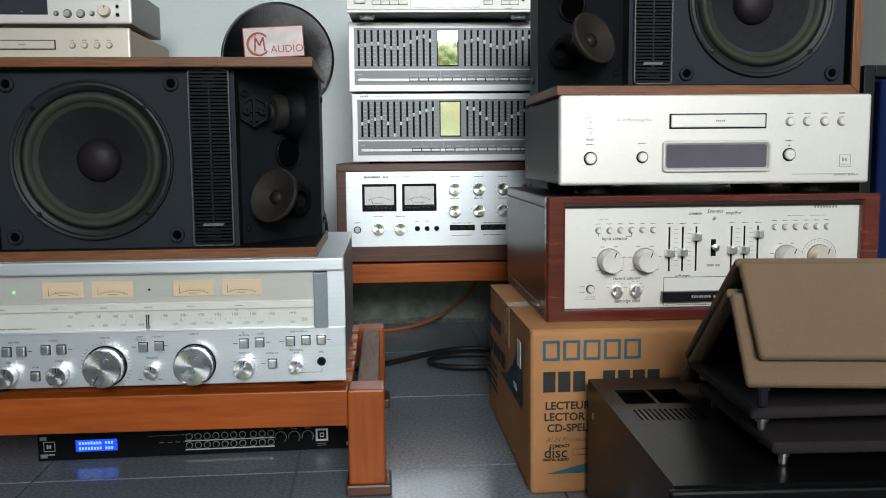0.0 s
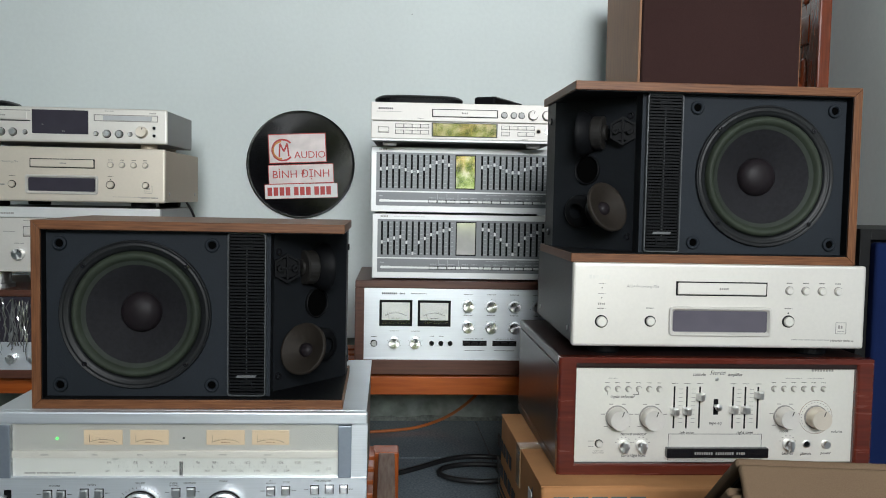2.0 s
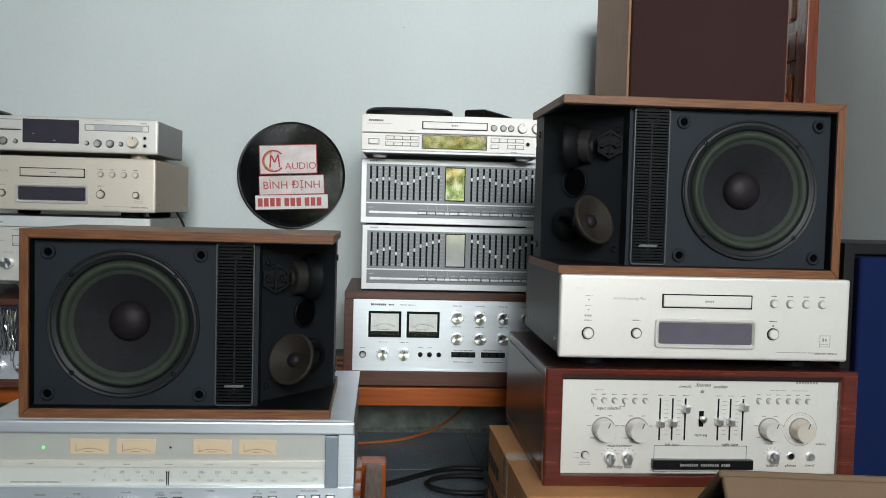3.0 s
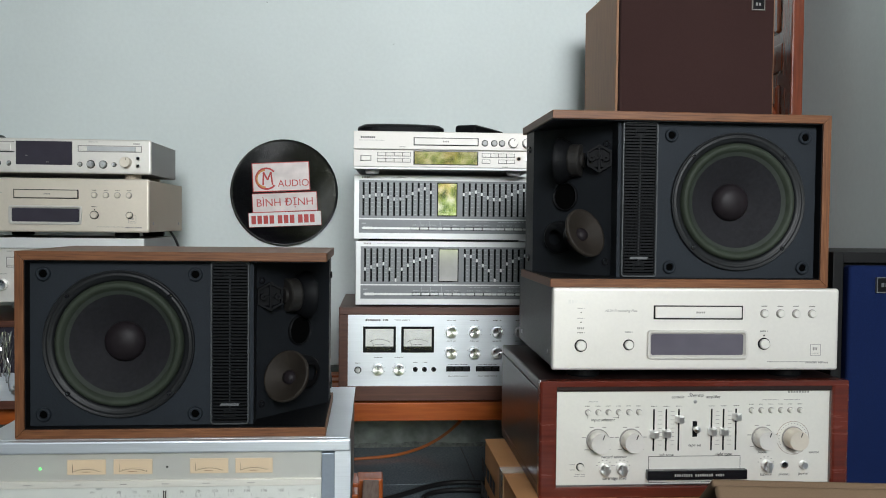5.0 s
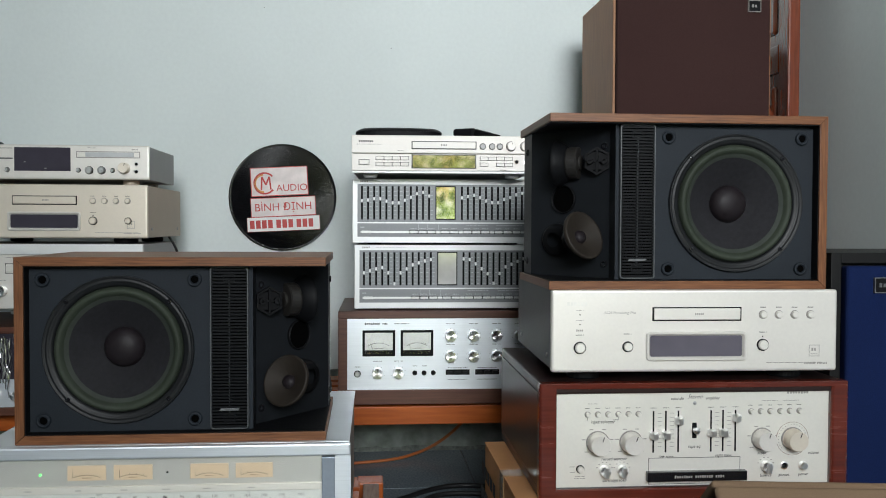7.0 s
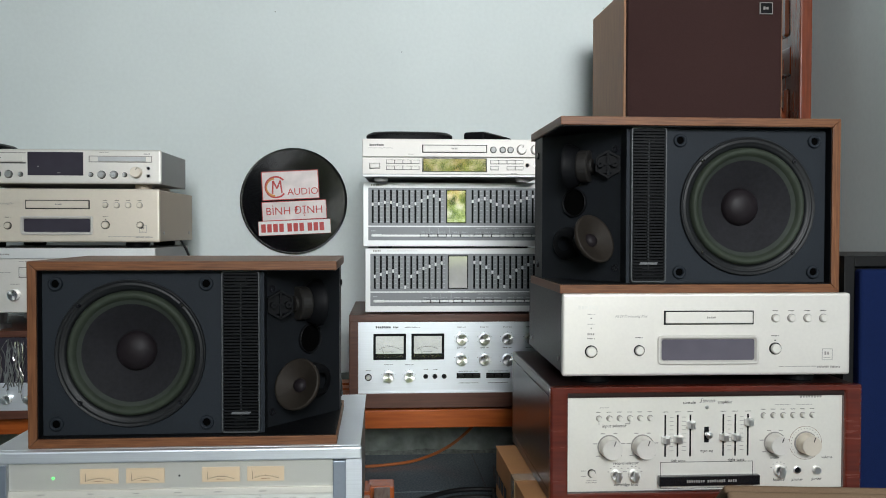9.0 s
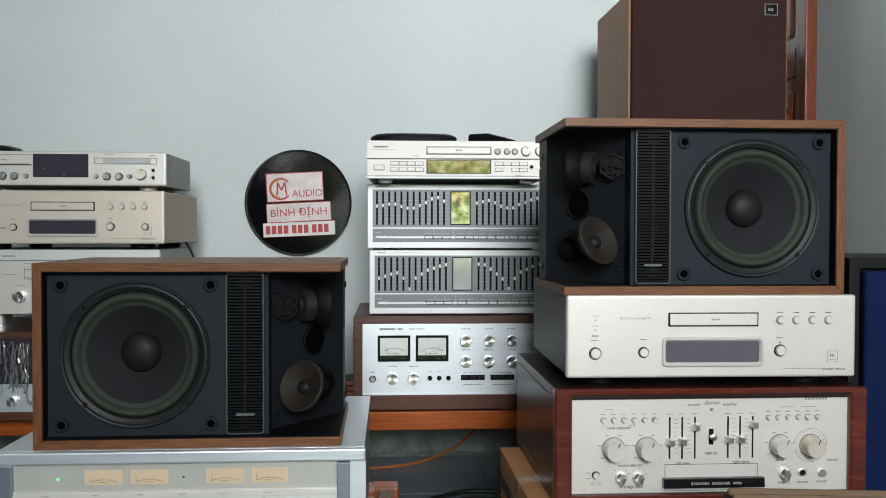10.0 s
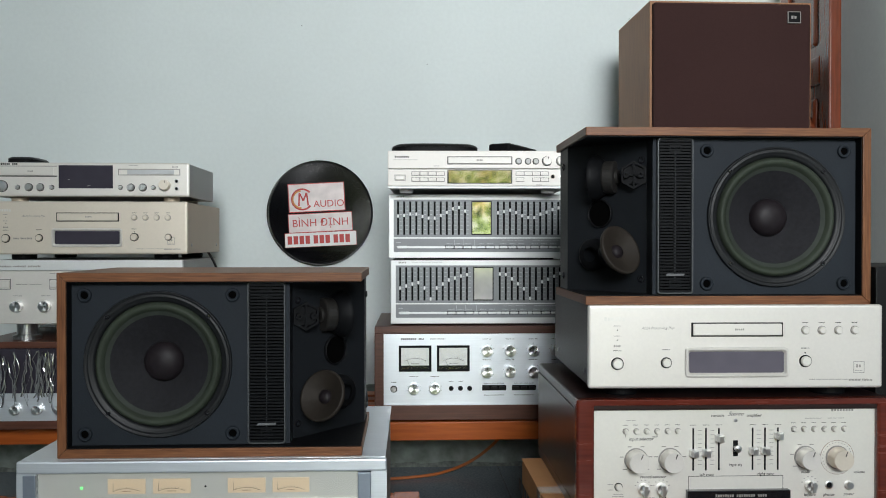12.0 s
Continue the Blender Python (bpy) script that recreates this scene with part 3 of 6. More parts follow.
        slat.parent = g
        slat.location = (0, 0, b0 + 0.0045 + (b1 - b0 - 0.009) * k / (n - 1))
    ce = (a0 + a1) / 2
    bm = bmesh.new()
    for k in range(n - 7):
        z = b0 + 0.0045 + (b1 - b0 - 0.009) * (k + 3.5) / (n - 1)
        add_box(bm, ce - 0.0008, ce + 0.0008, yf + 0.0008, RB - 0.002, z - 0.0010, z + 0.0010)
    part("grille_spine", bm, GREYDOT, g)
    for z in (b0 + 0.0165, b1 - 0.0165):
        part("grille_tab", frame_strip(ce - 0.0085, ce + 0.0085, z - 0.0052, z + 0.0052, yf + 0.0006, yf + 0.003, 0.0012), GRILLE_SLAT, g)
    part("name_bar", board([(ce - 0.0145, 0.0425), (ce + 0.0125, 0.0425), (ce + 0.0145, 0.0460), (ce - 0.0125, 0.0460)], yf + 0.0003, yf + 0.0012), NAMEGREY, g, "faint grey name bar")
    # side baffle fittings; u runs back along the angled baffle
    ux, uy = (W - 0.004 - 0.328), SE - SB
    ul = math.hypot(ux, uy)
    nx, ny = uy / ul, -ux / ul       # outward

    def on_side(u, z, out=0.0):
        x, y = 0.328 + ux * u + nx * out, SB + uy * u + ny * out
        return Vector((fx(x), y, z))

    def aim(p, dx, dy, dz):
        d = Vector((dx * flip, dy, dz)).normalized()
        return Matrix.Translation(p) @ d.to_track_quat("Z", "Y").to_matrix().to_4x4()

    port = part("bass_port", lathe([(0.0235, 0), (0.0235, 0.004), (0.0225, 0.005), (0.0212, 0.004), (0.0212, 0.0005), (0, 0.0005)], aim(on_side(0.56, 0.1395, 0.0005), nx, ny, 0), 32), BLACK, s, "round black bass port")
    # the port's dark depth is only a flat black disc
    part("port_black_disc", lathe([(0.0212, 0.001), (0, 0.001)], aim(on_side(0.56, 0.1395, 0.0005), nx, ny, 0), 32), VOID, port)
    # lower tweeter, facing forward
    p = Vector((fx(0.3735), 0.032, 0.0820))
    q = aim(p, -0.50, -0.77, 0.36)
    tw = part("tweeter", lathe([(0.0385, -0.004), (0.0392, 0.0), (0.0382, 0.002), (0.036, 0.0018)], q, 40), BROWNCONE, s, "brown paper cone tweeter", True)
    part("cone", lathe([(0.0362, 0.0015), (0.031, -0.001), (0.0105, -0.009)], q, 40), BROWNCONE, tw, "", True)
    part("dust_cap", lathe([(0.0108, -0.0088), (0.0095, -0.0045), (0.005, -0.002), (0, -0.0012)], q, 24), DUSTCAP, tw, "", True)
    part("basket", lathe([(0.0382, -0.003), (0.03, -0.014), (0.019, -0.02), (0.019, -0.030), (0, -0.030)], q, 32), BLACK, tw, "", True)
    part("bracket", lathe([(0.027, 0), (0.026, 0.012), (0.02, 0.018), (0.012, 0.018)], aim(on_side(0.62, 0.073, 0.0), nx, ny, 0), 32), BLACK, tw, "", True)
    # upper tweeter, facing the back, held by a cross bracket
    p = Vector((fx(0.3965), 0.104, 0.197))
    q = aim(p, 0.86, 0.50, 0.0)
    tu = part("tweeter", lathe([(0.037, 0.004), (0.037, 0.0), (0.035, -0.003), (0.03, -0.012), (0.024, -0.016)], q, 40), BLACK, s, "black tweeter seen from behind", True)
    part("magnet", lathe([(0.0245, -0.015), (0.026, -0.018), (0.026, -0.032), (0.0235, -0.034), (0.012, -0.034), (0.012, -0.038), (0, -0.038)], q, 32), MAGNET, tu, "round tweeter magnet")
    br = bmesh.new()
    add_lathe(br, [(0.022, -0.003), (0.022, 0.003), (0.0185, 0.003), (0.0185, -0.003), (0.022, -0.003)], front(0, 0, 0) @ pose(0, 0, 0, 0, 0, 30), 6)
    add_box(br, -0.019, 0.019, -0.003, 0.001, -0.0016, 0.0016)
    add_box(br, -0.0016, 0.0016, -0.003, 0.001, -0.019, 0.019)
    add_box(br, -0.018, 0.018, 0.0015, 0.0035, -0.014, 0.014, 0.0008)
    for dx in (-0.011, 0.011):
        add_lathe(br, [(0.005, 0), (0.005, 0.007), (0.0018, 0.007), (0.0018, 0)], front(dx, 0, 0), 16)
    bk = part("mount_bracket", br, BLACK, tu, "black cross-ribbed plastic mount")
    bk.matrix_local = Matrix.Translation((fx(0.3475), 0.054, 0.198)) @ pose(0, 0, 0, 0, 0, 20 * flip)
    for z in (0.036, 0.222):
        part("peg_hole", lathe([(0.0058, 0), (0.0052, 0.0025), (0.0035, 0.0025), (0.0035, -0.001), (0, -0.001)], aim(on_side(0.06, z, 0.0), nx, ny, 0), 18), GLOSSBLACK, s)
        q = Matrix.Translation((fx(W - 0.0038), 0.20, z)) @ pose(0, 0, 0, 0, 90 * flip, 0)
        part("peg_hole", lathe([(0.0058, 0), (0.0052, 0.003), (0.0035, 0.003), (0.0035, 0.0005), (0, 0.0005)], q, 18), GLOSSBLACK, s)
    return s


RC = pose(-0.599, 1.252, 0.152, 0, 0, 2.6)     # receiver, front left corner at its feet
speaker(pose(-0.5490, 1.265, 0.3280, 0, 0, 3.0), 1, "walnut bookshelf speaker without grille, standing on the silver receiver")
speaker(pose(0.2145, 1.327, 0.5438, 0, 0, 2.8), -1, "walnut bookshelf speaker without grille, standing on the disc player")


# ---- silver receiver ----
def receiver(m):
    W, H, D = 0.521, 0.176, 0.385
    r = thing("stereo_receiver", m, "silver stereo receiver with a lit tuning dial on the low table", "receiver")
    z0 = 0.008
    fz = lambda v: H - (H - z0) * v            # v: 0 top, 1 bottom of the front
    fx = lambda u: W * u
    part("case", block(0.004, W - 0.004, 0.006, D, z0, H - 0.0015, 0.002), SILVERSIDE, r, "grey painted steel case")
    part("top_cover", block(0.002, W - 0.002, 0.0065, D, H - 0.0015, H, 0.0005), ALU, r)
    for x in (0.04, W - 0.07):
        for y in (0.03, D - 0.06):
            part("foot", lathe([(0, 0), (0.015, 0), (0.015, 0.0085), (0, 0.0085)], pose(x + 0.015, y, 0), 20), BLACK, r)
    # faceplate with the dial opening
    u0, u1, v0, v1 = 0.052, 0.957, 0.105, 0.555
    fp = bmesh.new()
    add_box(fp, 0, W, -0.004, 0.006, z0, fz(v1), 0.0012)
    add_box(fp, 0, W, -0.006, 0.006, fz(v0), H, 0.0025)
    add_box(fp, 0, fx(u0), -0.004, 0.006, fz(v1), fz(v0))
    add_box(fp, fx(u1), W, -0.004, 0.006, fz(v1), fz(v0))
    part("faceplate", fp, ALU, r, "brushed aluminium faceplate")
    for a, b in ((0.018, 0.052), (0.921, 0.957)):
        part("end_pillar", block(fx(a), fx(b), -0.0065, 0.004, fz(v1 + 0.005), fz(v0 + 0.01), 0.001), PILLAR, r, "metal end pillar coloured as its blue-grey reflection")
    d = part("dial_panel", block(fx(u0), fx(0.921), 0.003, 0.0055, fz(v1), fz(0.40)), DIAL, r, "cream tuning scale")
    part("meter_panel", block(fx(u0), fx(0.921), 0.004, 0.0055, fz(0.34), fz(v0)), DIALGREY, r, "grey meter panel")
    part("dial_ledge", block(fx(u0), fx(0.921), -0.001, 0.0058, fz(0.40), fz(0.34), 0.0008), CREAM, r)
    part("dial_lip", block(fx(u0), fx(u1), -0.0052, -0.002, fz(v1 + 0.012), fz(v1), 0.0005), ALU, r)
    for a, b in ((0.239, 0.341), (0.361, 0.464), (0.564, 0.667), (0.686, 0.787)):
        mt = part("meter", block(fx(a), fx(b), 0.0025, 0.0042, fz(0.292), fz(0.165), 0.0006), METERFACE, r, "lamp-lit cream meter face")
        cxm, cz = fx((a + b) / 2), fz(0.395) - 0.0215
        arc_strip(mt, "meter_scale", cxm, cz, 0.0464, 0.0469, 66, 114, 0.0022, BLACKINK)
        nb = bmesh.new()
        for k in range(9):
            t = radians(67 + 46 * k / 8)
            add_box(nb, cxm + 0.0482 * math.cos(t) - 0.0002, cxm + 0.0482 * math.cos(t) + 0.0002, 0.0019, 0.0023, cz + 0.0482 * math.sin(t) - 0.0006, cz + 0.0482 * math.sin(t) + 0.0006)
        tagged(part("meter_ticks", nb, BLACKINK, mt), kind="stuff")
        bars(mt, [(cxm, fz(0.268), 0.012, 0.0013)], BROWNINK, 0.0022)
        part("needle", block(cxm - 0.0188, cxm - 0.0184, 0.0016, 0.002, fz(0.268), fz(0.205)), BLACKINK, mt)
    part("power_lamp", lathe([(0.0018, 0), (0.0015, 0.0012), (0, 0.0016)], front(fx(0.168), fz(0.24), 0.004), 14), GREEN_LED, r, "green lit power lamp")
    part("stereo_lamp", lathe([(0.0016, 0), (0.0012, 0.001), (0, 0.0014)], front(fx(0.503), fz(0.235), 0.004), 14), BLACK, r)
    bars(r, [(fx(u), fz(0.37), w, 0.0016) for u, w in ((0.14, 0.012), (0.27, 0.008), (0.39, 0.009), (0.503, 0.012), (0.61, 0.011), (0.73, 0.011))], GREYINK, -0.0011)
    fm = [("88", 0.375), ("90", 0.417), ("92", 0.455), ("94", 0.497), ("96", 0.542), ("98", 0.585), ("100", 0.63), ("102", 0.674), ("104", 0.717), ("106", 0.763), ("108", 0.81)]
    lettering(r, [(w, 0.0062, fx(u), fz(0.445)) for w, u in fm] + [("FM", 0.005, fx(0.305), fz(0.445)), ("MHz", 0.005, fx(0.865), fz(0.445))], GREYINK, 0.0027)
    am = [("550", 0.355), ("600", 0.39), ("700", 0.435), ("800", 0.48), ("1000", 0.565), ("1200", 0.61), ("1300", 0.655), ("1400", 0.70), ("1500", 0.745), ("1600", 0.782)]
    lettering(r, [(w, 0.0045, fx(u), fz(0.515)) for w, u in am] + [("AM", 0.0045, fx(0.30), fz(0.515)), ("kHz", 0.0045, fx(0.865), fz(0.515))], GREYINK, 0.0027)
    bars(r, [(fx(0.15), fz(0.53), 0.07, 0.0022)], GREYINK, 0.0028)
    tk = bmesh.new()
    for k in range(41):
        x = fx(0.33 + 0.5 * k / 40)
        add_box(tk, x - 0.00015, x + 0.00015, 0.0026, 0.003, fz(0.487), fz(0.472 if k % 4 else 0.462))
    tagged(part("scale_ticks", tk, GREYINK, r), kind="stuff")
    nd = bmesh.new()
    add_box(nd, fx(0.4935), fx(0.4955), 0.0005, 0.0022, fz(0.55), fz(0.435))
    add_box(nd, fx(0.4985), fx(0.5005), 0.0005, 0.0022, fz(0.55), fz(0.435))
    part("dial_pointer", nd, BLACK, r, "black dial pointer")
    # the dial glass leans back a little
    gl = bmesh.new()
    vs = [gl.verts.new(c) for c in ((fx(u0), -0.0032, fz(v1)), (fx(0.921), -0.0032, fz(v1)), (fx(0.921), -0.0005, fz(v0)), (fx(u0), -0.0005, fz(v0)))]
    gl.faces.new(vs)
    go = part("dial_glass", gl, GLASS, r, "clear glass over the dial")
    go.visible_shadow = False
    # controls
    Y = -0.004
    for nm, u in (("volume_knob", 0.391), ("tuning_knob", 0.615)):
        k = knob(nm, r, fx(u), fz(0.832), 0.0255, 0.020, y=Y, turn=-150 if u < 0.5 else 0, pointer=u < 0.5, seg=64)
        ring("knob_skirt", k, 0, 0, 0.0257, 0.0275, 0.003, BLACK, 0, 64)
    tk = bmesh.new()
    for k in range(31):
        a = radians(-50 + 280 * k / 30)
        mm = pose(fx(0.391), Y, fz(0.832), 0, -math.degrees(a), 0)
        bb = block(0.0305, 0.0335 if k % 5 else 0.035, -0.0003, 0, -0.0002, 0.0002)
        bb.transform(mm)
        me = bpy.data.meshes.new("tick")
        bb.to_mesh(me)
        bb.free()
        tk.from_mesh(me)
        bpy.data.meshes.remove(me)
    tagged(part("volume_scale", tk, BLACKINK, r), kind="stuff")
    for nm, u, v, rr, dd in (("bass_knob", 0.150, 0.885, 0.0128, 0.018), ("treble_knob", 0.275, 0.885, 0.0128, 0.018), ("balance_knob", 0.507, 0.878, 0.0092, 0.014),
                             ("selector_knob", 0.740, 0.868, 0.0135, 0.018), ("mic_level_knob", 0.872, 0.860, 0.0092, 0.016)):
        knob(nm, r, fx(u), fz(v), rr, dd, y=Y, turn=10)
        arcs = bmesh.new()
        for k in range(9):
            a = radians(-30 + 240 * k / 8)
            x, z = fx(u) + rr * 1.3 * math.cos(a), fz(v) + rr * 1.3 * math.sin(a)
            add_box(arcs, x - 0.0003, x + 0.0003, Y - 0.0003, Y, z - 0.0003, z + 0.0003)
        tagged(part("knob_scale", arcs, BLACKINK, r), kind="stuff")
    for u, v in ((0.148, 0.70), (0.184, 0.70), (0.244, 0.69), (0.283, 0.69), (0.486, 0.685), (0.526, 0.68), (0.740, 0.675), (0.780, 0.67), (0.858, 0.665), (0.898, 0.66), (0.937, 0.66), (0.215, 0.90), (0.811, 0.845)):
        part("button_seat", block(fx(u) - 0.0062, fx(u) + 0.0062, Y - 0.0004, Y, fz(v) - 0.0066, fz(v) + 0.0066), BLACK, r)
        button(r, fx(u), fz(v), 0.0104, 0.0115, 0.006, ALU_KNOB, Y)
    words = [("VOLUME", 0.391, 0.605), ("TUNING", 0.613, 0.59), ("SPEAKERS", 0.166, 0.628), ("FILTERS", 0.263, 0.62), ("LOUDNESS", 0.522, 0.605), ("AUDIO", 0.480, 0.605), ("MUTING", 0.480, 0.627),
             ("BALANCE", 0.507, 0.775), ("BASS", 0.150, 0.79), ("TREBLE", 0.275, 0.785), ("TONE", 0.215, 0.83), ("SELECTOR", 0.740, 0.755), ("MODE", 0.782, 0.6), ("FM", 0.740, 0.588),
             ("MUTING", 0.740, 0.61), ("TAPE MONITOR", 0.880, 0.59), ("MIC MIXING", 0.872, 0.74), ("LEVEL", 0.872, 0.762), ("MIC", 0.937, 0.76), ("DOLBY FM", 0.811, 0.762)]
    lettering(r, [(w, 0.0034, fx(u), fz(v)) for w, u, v in words], BLACKINK, Y - 0.0003)
    bars(r, [(fx(u), fz(v), 0.006, 0.0011) for u, v in ((0.125, 0.7), (0.205, 0.7), (0.304, 0.69), (0.463, 0.685), (0.543, 0.68), (0.718, 0.675), (0.802, 0.67), (0.836, 0.665), (0.957, 0.66), (0.218, 0.9),
                                                             (0.788, 0.845), (0.475, 0.95), (0.527, 0.95), (0.715, 0.82), (0.764, 0.80))], BLACKINK, Y)
    hole("mic_jack", r, fx(0.937), fz(0.835), 0.006, BLACK, Y, BLACKSTEEL)
    hole("phones_jack", r, fx(0.044), fz(0.86), 0.006, BLACK, Y, BLACKSTEEL)
    ln = bmesh.new()
    add_box(ln, fx(0.872), fx(0.937), Y - 0.0003, Y, fz(0.925), fz(0.922))
    add_box(ln, fx(0.9365), fx(0.9375), Y - 0.0003, Y, fz(0.922), fz(0.885))
    part("jack_line", ln, BLACKINK, r)
    sw = part("power_switch", block(fx(0.044) - 0.005, fx(0.044) + 0.005, Y - 0.001, Y, fz(0.77), fz(0.66), 0.0004), BLACK, r, "lever power switch")
    part("lever", lathe([(0.0022, 0), (0.0032, 0.014), (0, 0.0145)], front(fx(0.04), fz(0.715), Y) @ pose(0, 0, 0, 0, -25, 0), 16), ALU_KNOB, sw)
    return r


receiver(RC)


# ---- disc player of the right stack ----
def disc_player(m, W, H, D, plate, side, label, feet=True, lower=False):
    """A player with a tray, a display window and round buttons."""
    p = thing("disc_player", m, label, "disc player")
    z0 = 0.012 if lower else 0.0153
    fx, fz = (lambda u: W * u), (lambda v: H - (H - z0) * v)
    part("case", block(0.004, W - 0.004, 0.010, D, z0 + 0.001, H - 0.001, 0.002), side, p)
    part("faceplate", block(0, W, -0.002, 0.010, z0, H, 0.004, 3), plate, p)
    for x in (0.06, W - 0.06):
        for y in (0.05, D - 0.06):
            part("foot", lathe([(0, 0), (0.024, 0), (0.026, 0.003), (0.026, z0 + 0.0005), (0, z0 + 0.0005)], pose(x, y, 0), 28), BLACK, p)
    Y = -0.002
    tr = part("tray_surround", block(fx(0.3475), fx(0.6590), Y - 0.0006, Y, fz(0.380), fz(0.211), 0.0003), BLACK, p)
    t = part("disc_tray", block(fx(0.3525), fx(0.6540), Y - 0.003, Y, fz(0.365), fz(0.225), 0.0012), plate, p, "disc tray front")
    part("tray_shade", block(fx(0.3505), fx(0.6560), Y - 0.0014, Y - 0.0002, fz(0.379), fz(0.366)), BLACK, p)
    bars(t, [(fx(0.51), fz(0.293), 0.014, 0.003)], GREYINK, Y - 0.003)
    part("display_bezel", moulded_frame((fx(0.326), fx(0.676), fz(0.862), fz(0.508)), (fx(0.326) + 0.0062, fx(0.676) - 0.0062, fz(0.862) + 0.0062, fz(0.508) - 0.0062), ((0, Y), (0, Y - 0.003), (0.2, Y - 0.0042), (0.55, Y - 0.0042), (1, Y - 0.0008)), 0.006), BEZEL, p, "polished display surround")
    part("display", block(fx(0.338), fx(0.664), Y - 0.0008, Y + 0.001, fz(0.82), fz(0.55)), LCDGREY if not lower else LCDDARK, p, "reflective dark display window")
    for u in (0.735, 0.791, 0.847, 0.903):
        ring("button_ring", p, fx(u), fz(0.305), 0.0056, 0.0066, 0.0012, GREYINK, Y, 24)
        round_button(p, fx(u), fz(0.305), 0.0056, 0.005, plate, Y)
        bars(p, [(fx(u), fz(0.215), 0.009, 0.0014)], BLACKINK, Y)
    for u, v, rr in ((0.098, 0.70, 0.0078), (0.263, 0.69, 0.0066), (0.735, 0.675, 0.0076)):
        ring("button_ring", p, fx(u), fz(v), rr, rr + 0.0016, 0.0016, BLACK, Y, 28)
        round_button(p, fx(u), fz(v), rr, 0.006, CREAM if not lower else plate, Y)
        bars(p, [(fx(u), fz(v - 0.155), 0.012, 0.0014)], BLACKINK, Y)
    if lower:
        ring("button_ring", p, fx(0.905), fz(0.675), 0.0062, 0.0076, 0.0016, BLACK, Y, 24)
        round_button(p, fx(0.905), fz(0.675), 0.0062, 0.006, plate, Y)
        bars(p, [(fx(u), fz(0.70), 0.012, 0.004) for u in (0.15, 0.185, 0.215)], GREYINK, Y)
    part("indicator", lathe([(0.0012, 0), (0, 0.0008)], front(fx(0.735), fz(0.575), Y), 10), BLACK, p)
    for v in (0.30, 0.42):
        part("indicator", lathe([(0.001, 0), (0, 0.0008)], front(fx(0.098), fz(v), Y), 10), BLACK, p)
        bars(p, [(fx(0.098), fz(v - 0.05), 0.011, 0.0013)], GREYINK, Y)
    bars(p, [(fx(0.098), fz(0.49), 0.011, 0.0032), (fx(0.85), fz(0.895), 0.09, 0.0013)], GREYINK, Y)
    bars(p, [(fx(0.925), fz(0.905), 0.036, 0.0026)], GREYINK, Y)
    bars(p, [(fx(0.09), fz(0.17), 0.032, 0.006)], surface("faint_emboss", (0.78, 0.76, 0.71), 0.5, 0.3), Y, "emblem")
    lettering(p, [("AL24 Processing Plus", 0.0057, fx(0.235), fz(0.277))], GREYINK, Y - 0.0003, shear=0.3)
    part("badge", frame_strip(fx(0.90), fx(0.937), fz(0.82), fz(0.68), Y - 0.0004, Y, 0.0007), GREYINK, p)
    bars(p, [(fx(0.918), fz(0.735), 0.008, 0.005), (fx(0.918), fz(0.79), 0.011, 0.001)], GREYINK, Y)
    for y in (0.05, D - 0.04):
        part("side_screw", lathe([(0.004, 0), (0.0035, 0.0015), (0, 0.002)], pose(0.004, y, z0 + 0.02, 0, -90, 0), 14), STEEL, p)
        part("side_screw", lathe([(0.004, 0), (0.0035, 0.0015), (0, 0.002)], pose(W - 0.004, y, z0 + 0.02, 0, 90, 0), 14), STEEL, p)
    return p


disc_player(pose(0.2180, 1.327, 0.4035, 0, 0, 1.8), 0.444, 0.1403, 0.345, CHAMPAGNE, BLACKSTEEL, "champagne-silver disc player on the mahogany amplifier cabinet")


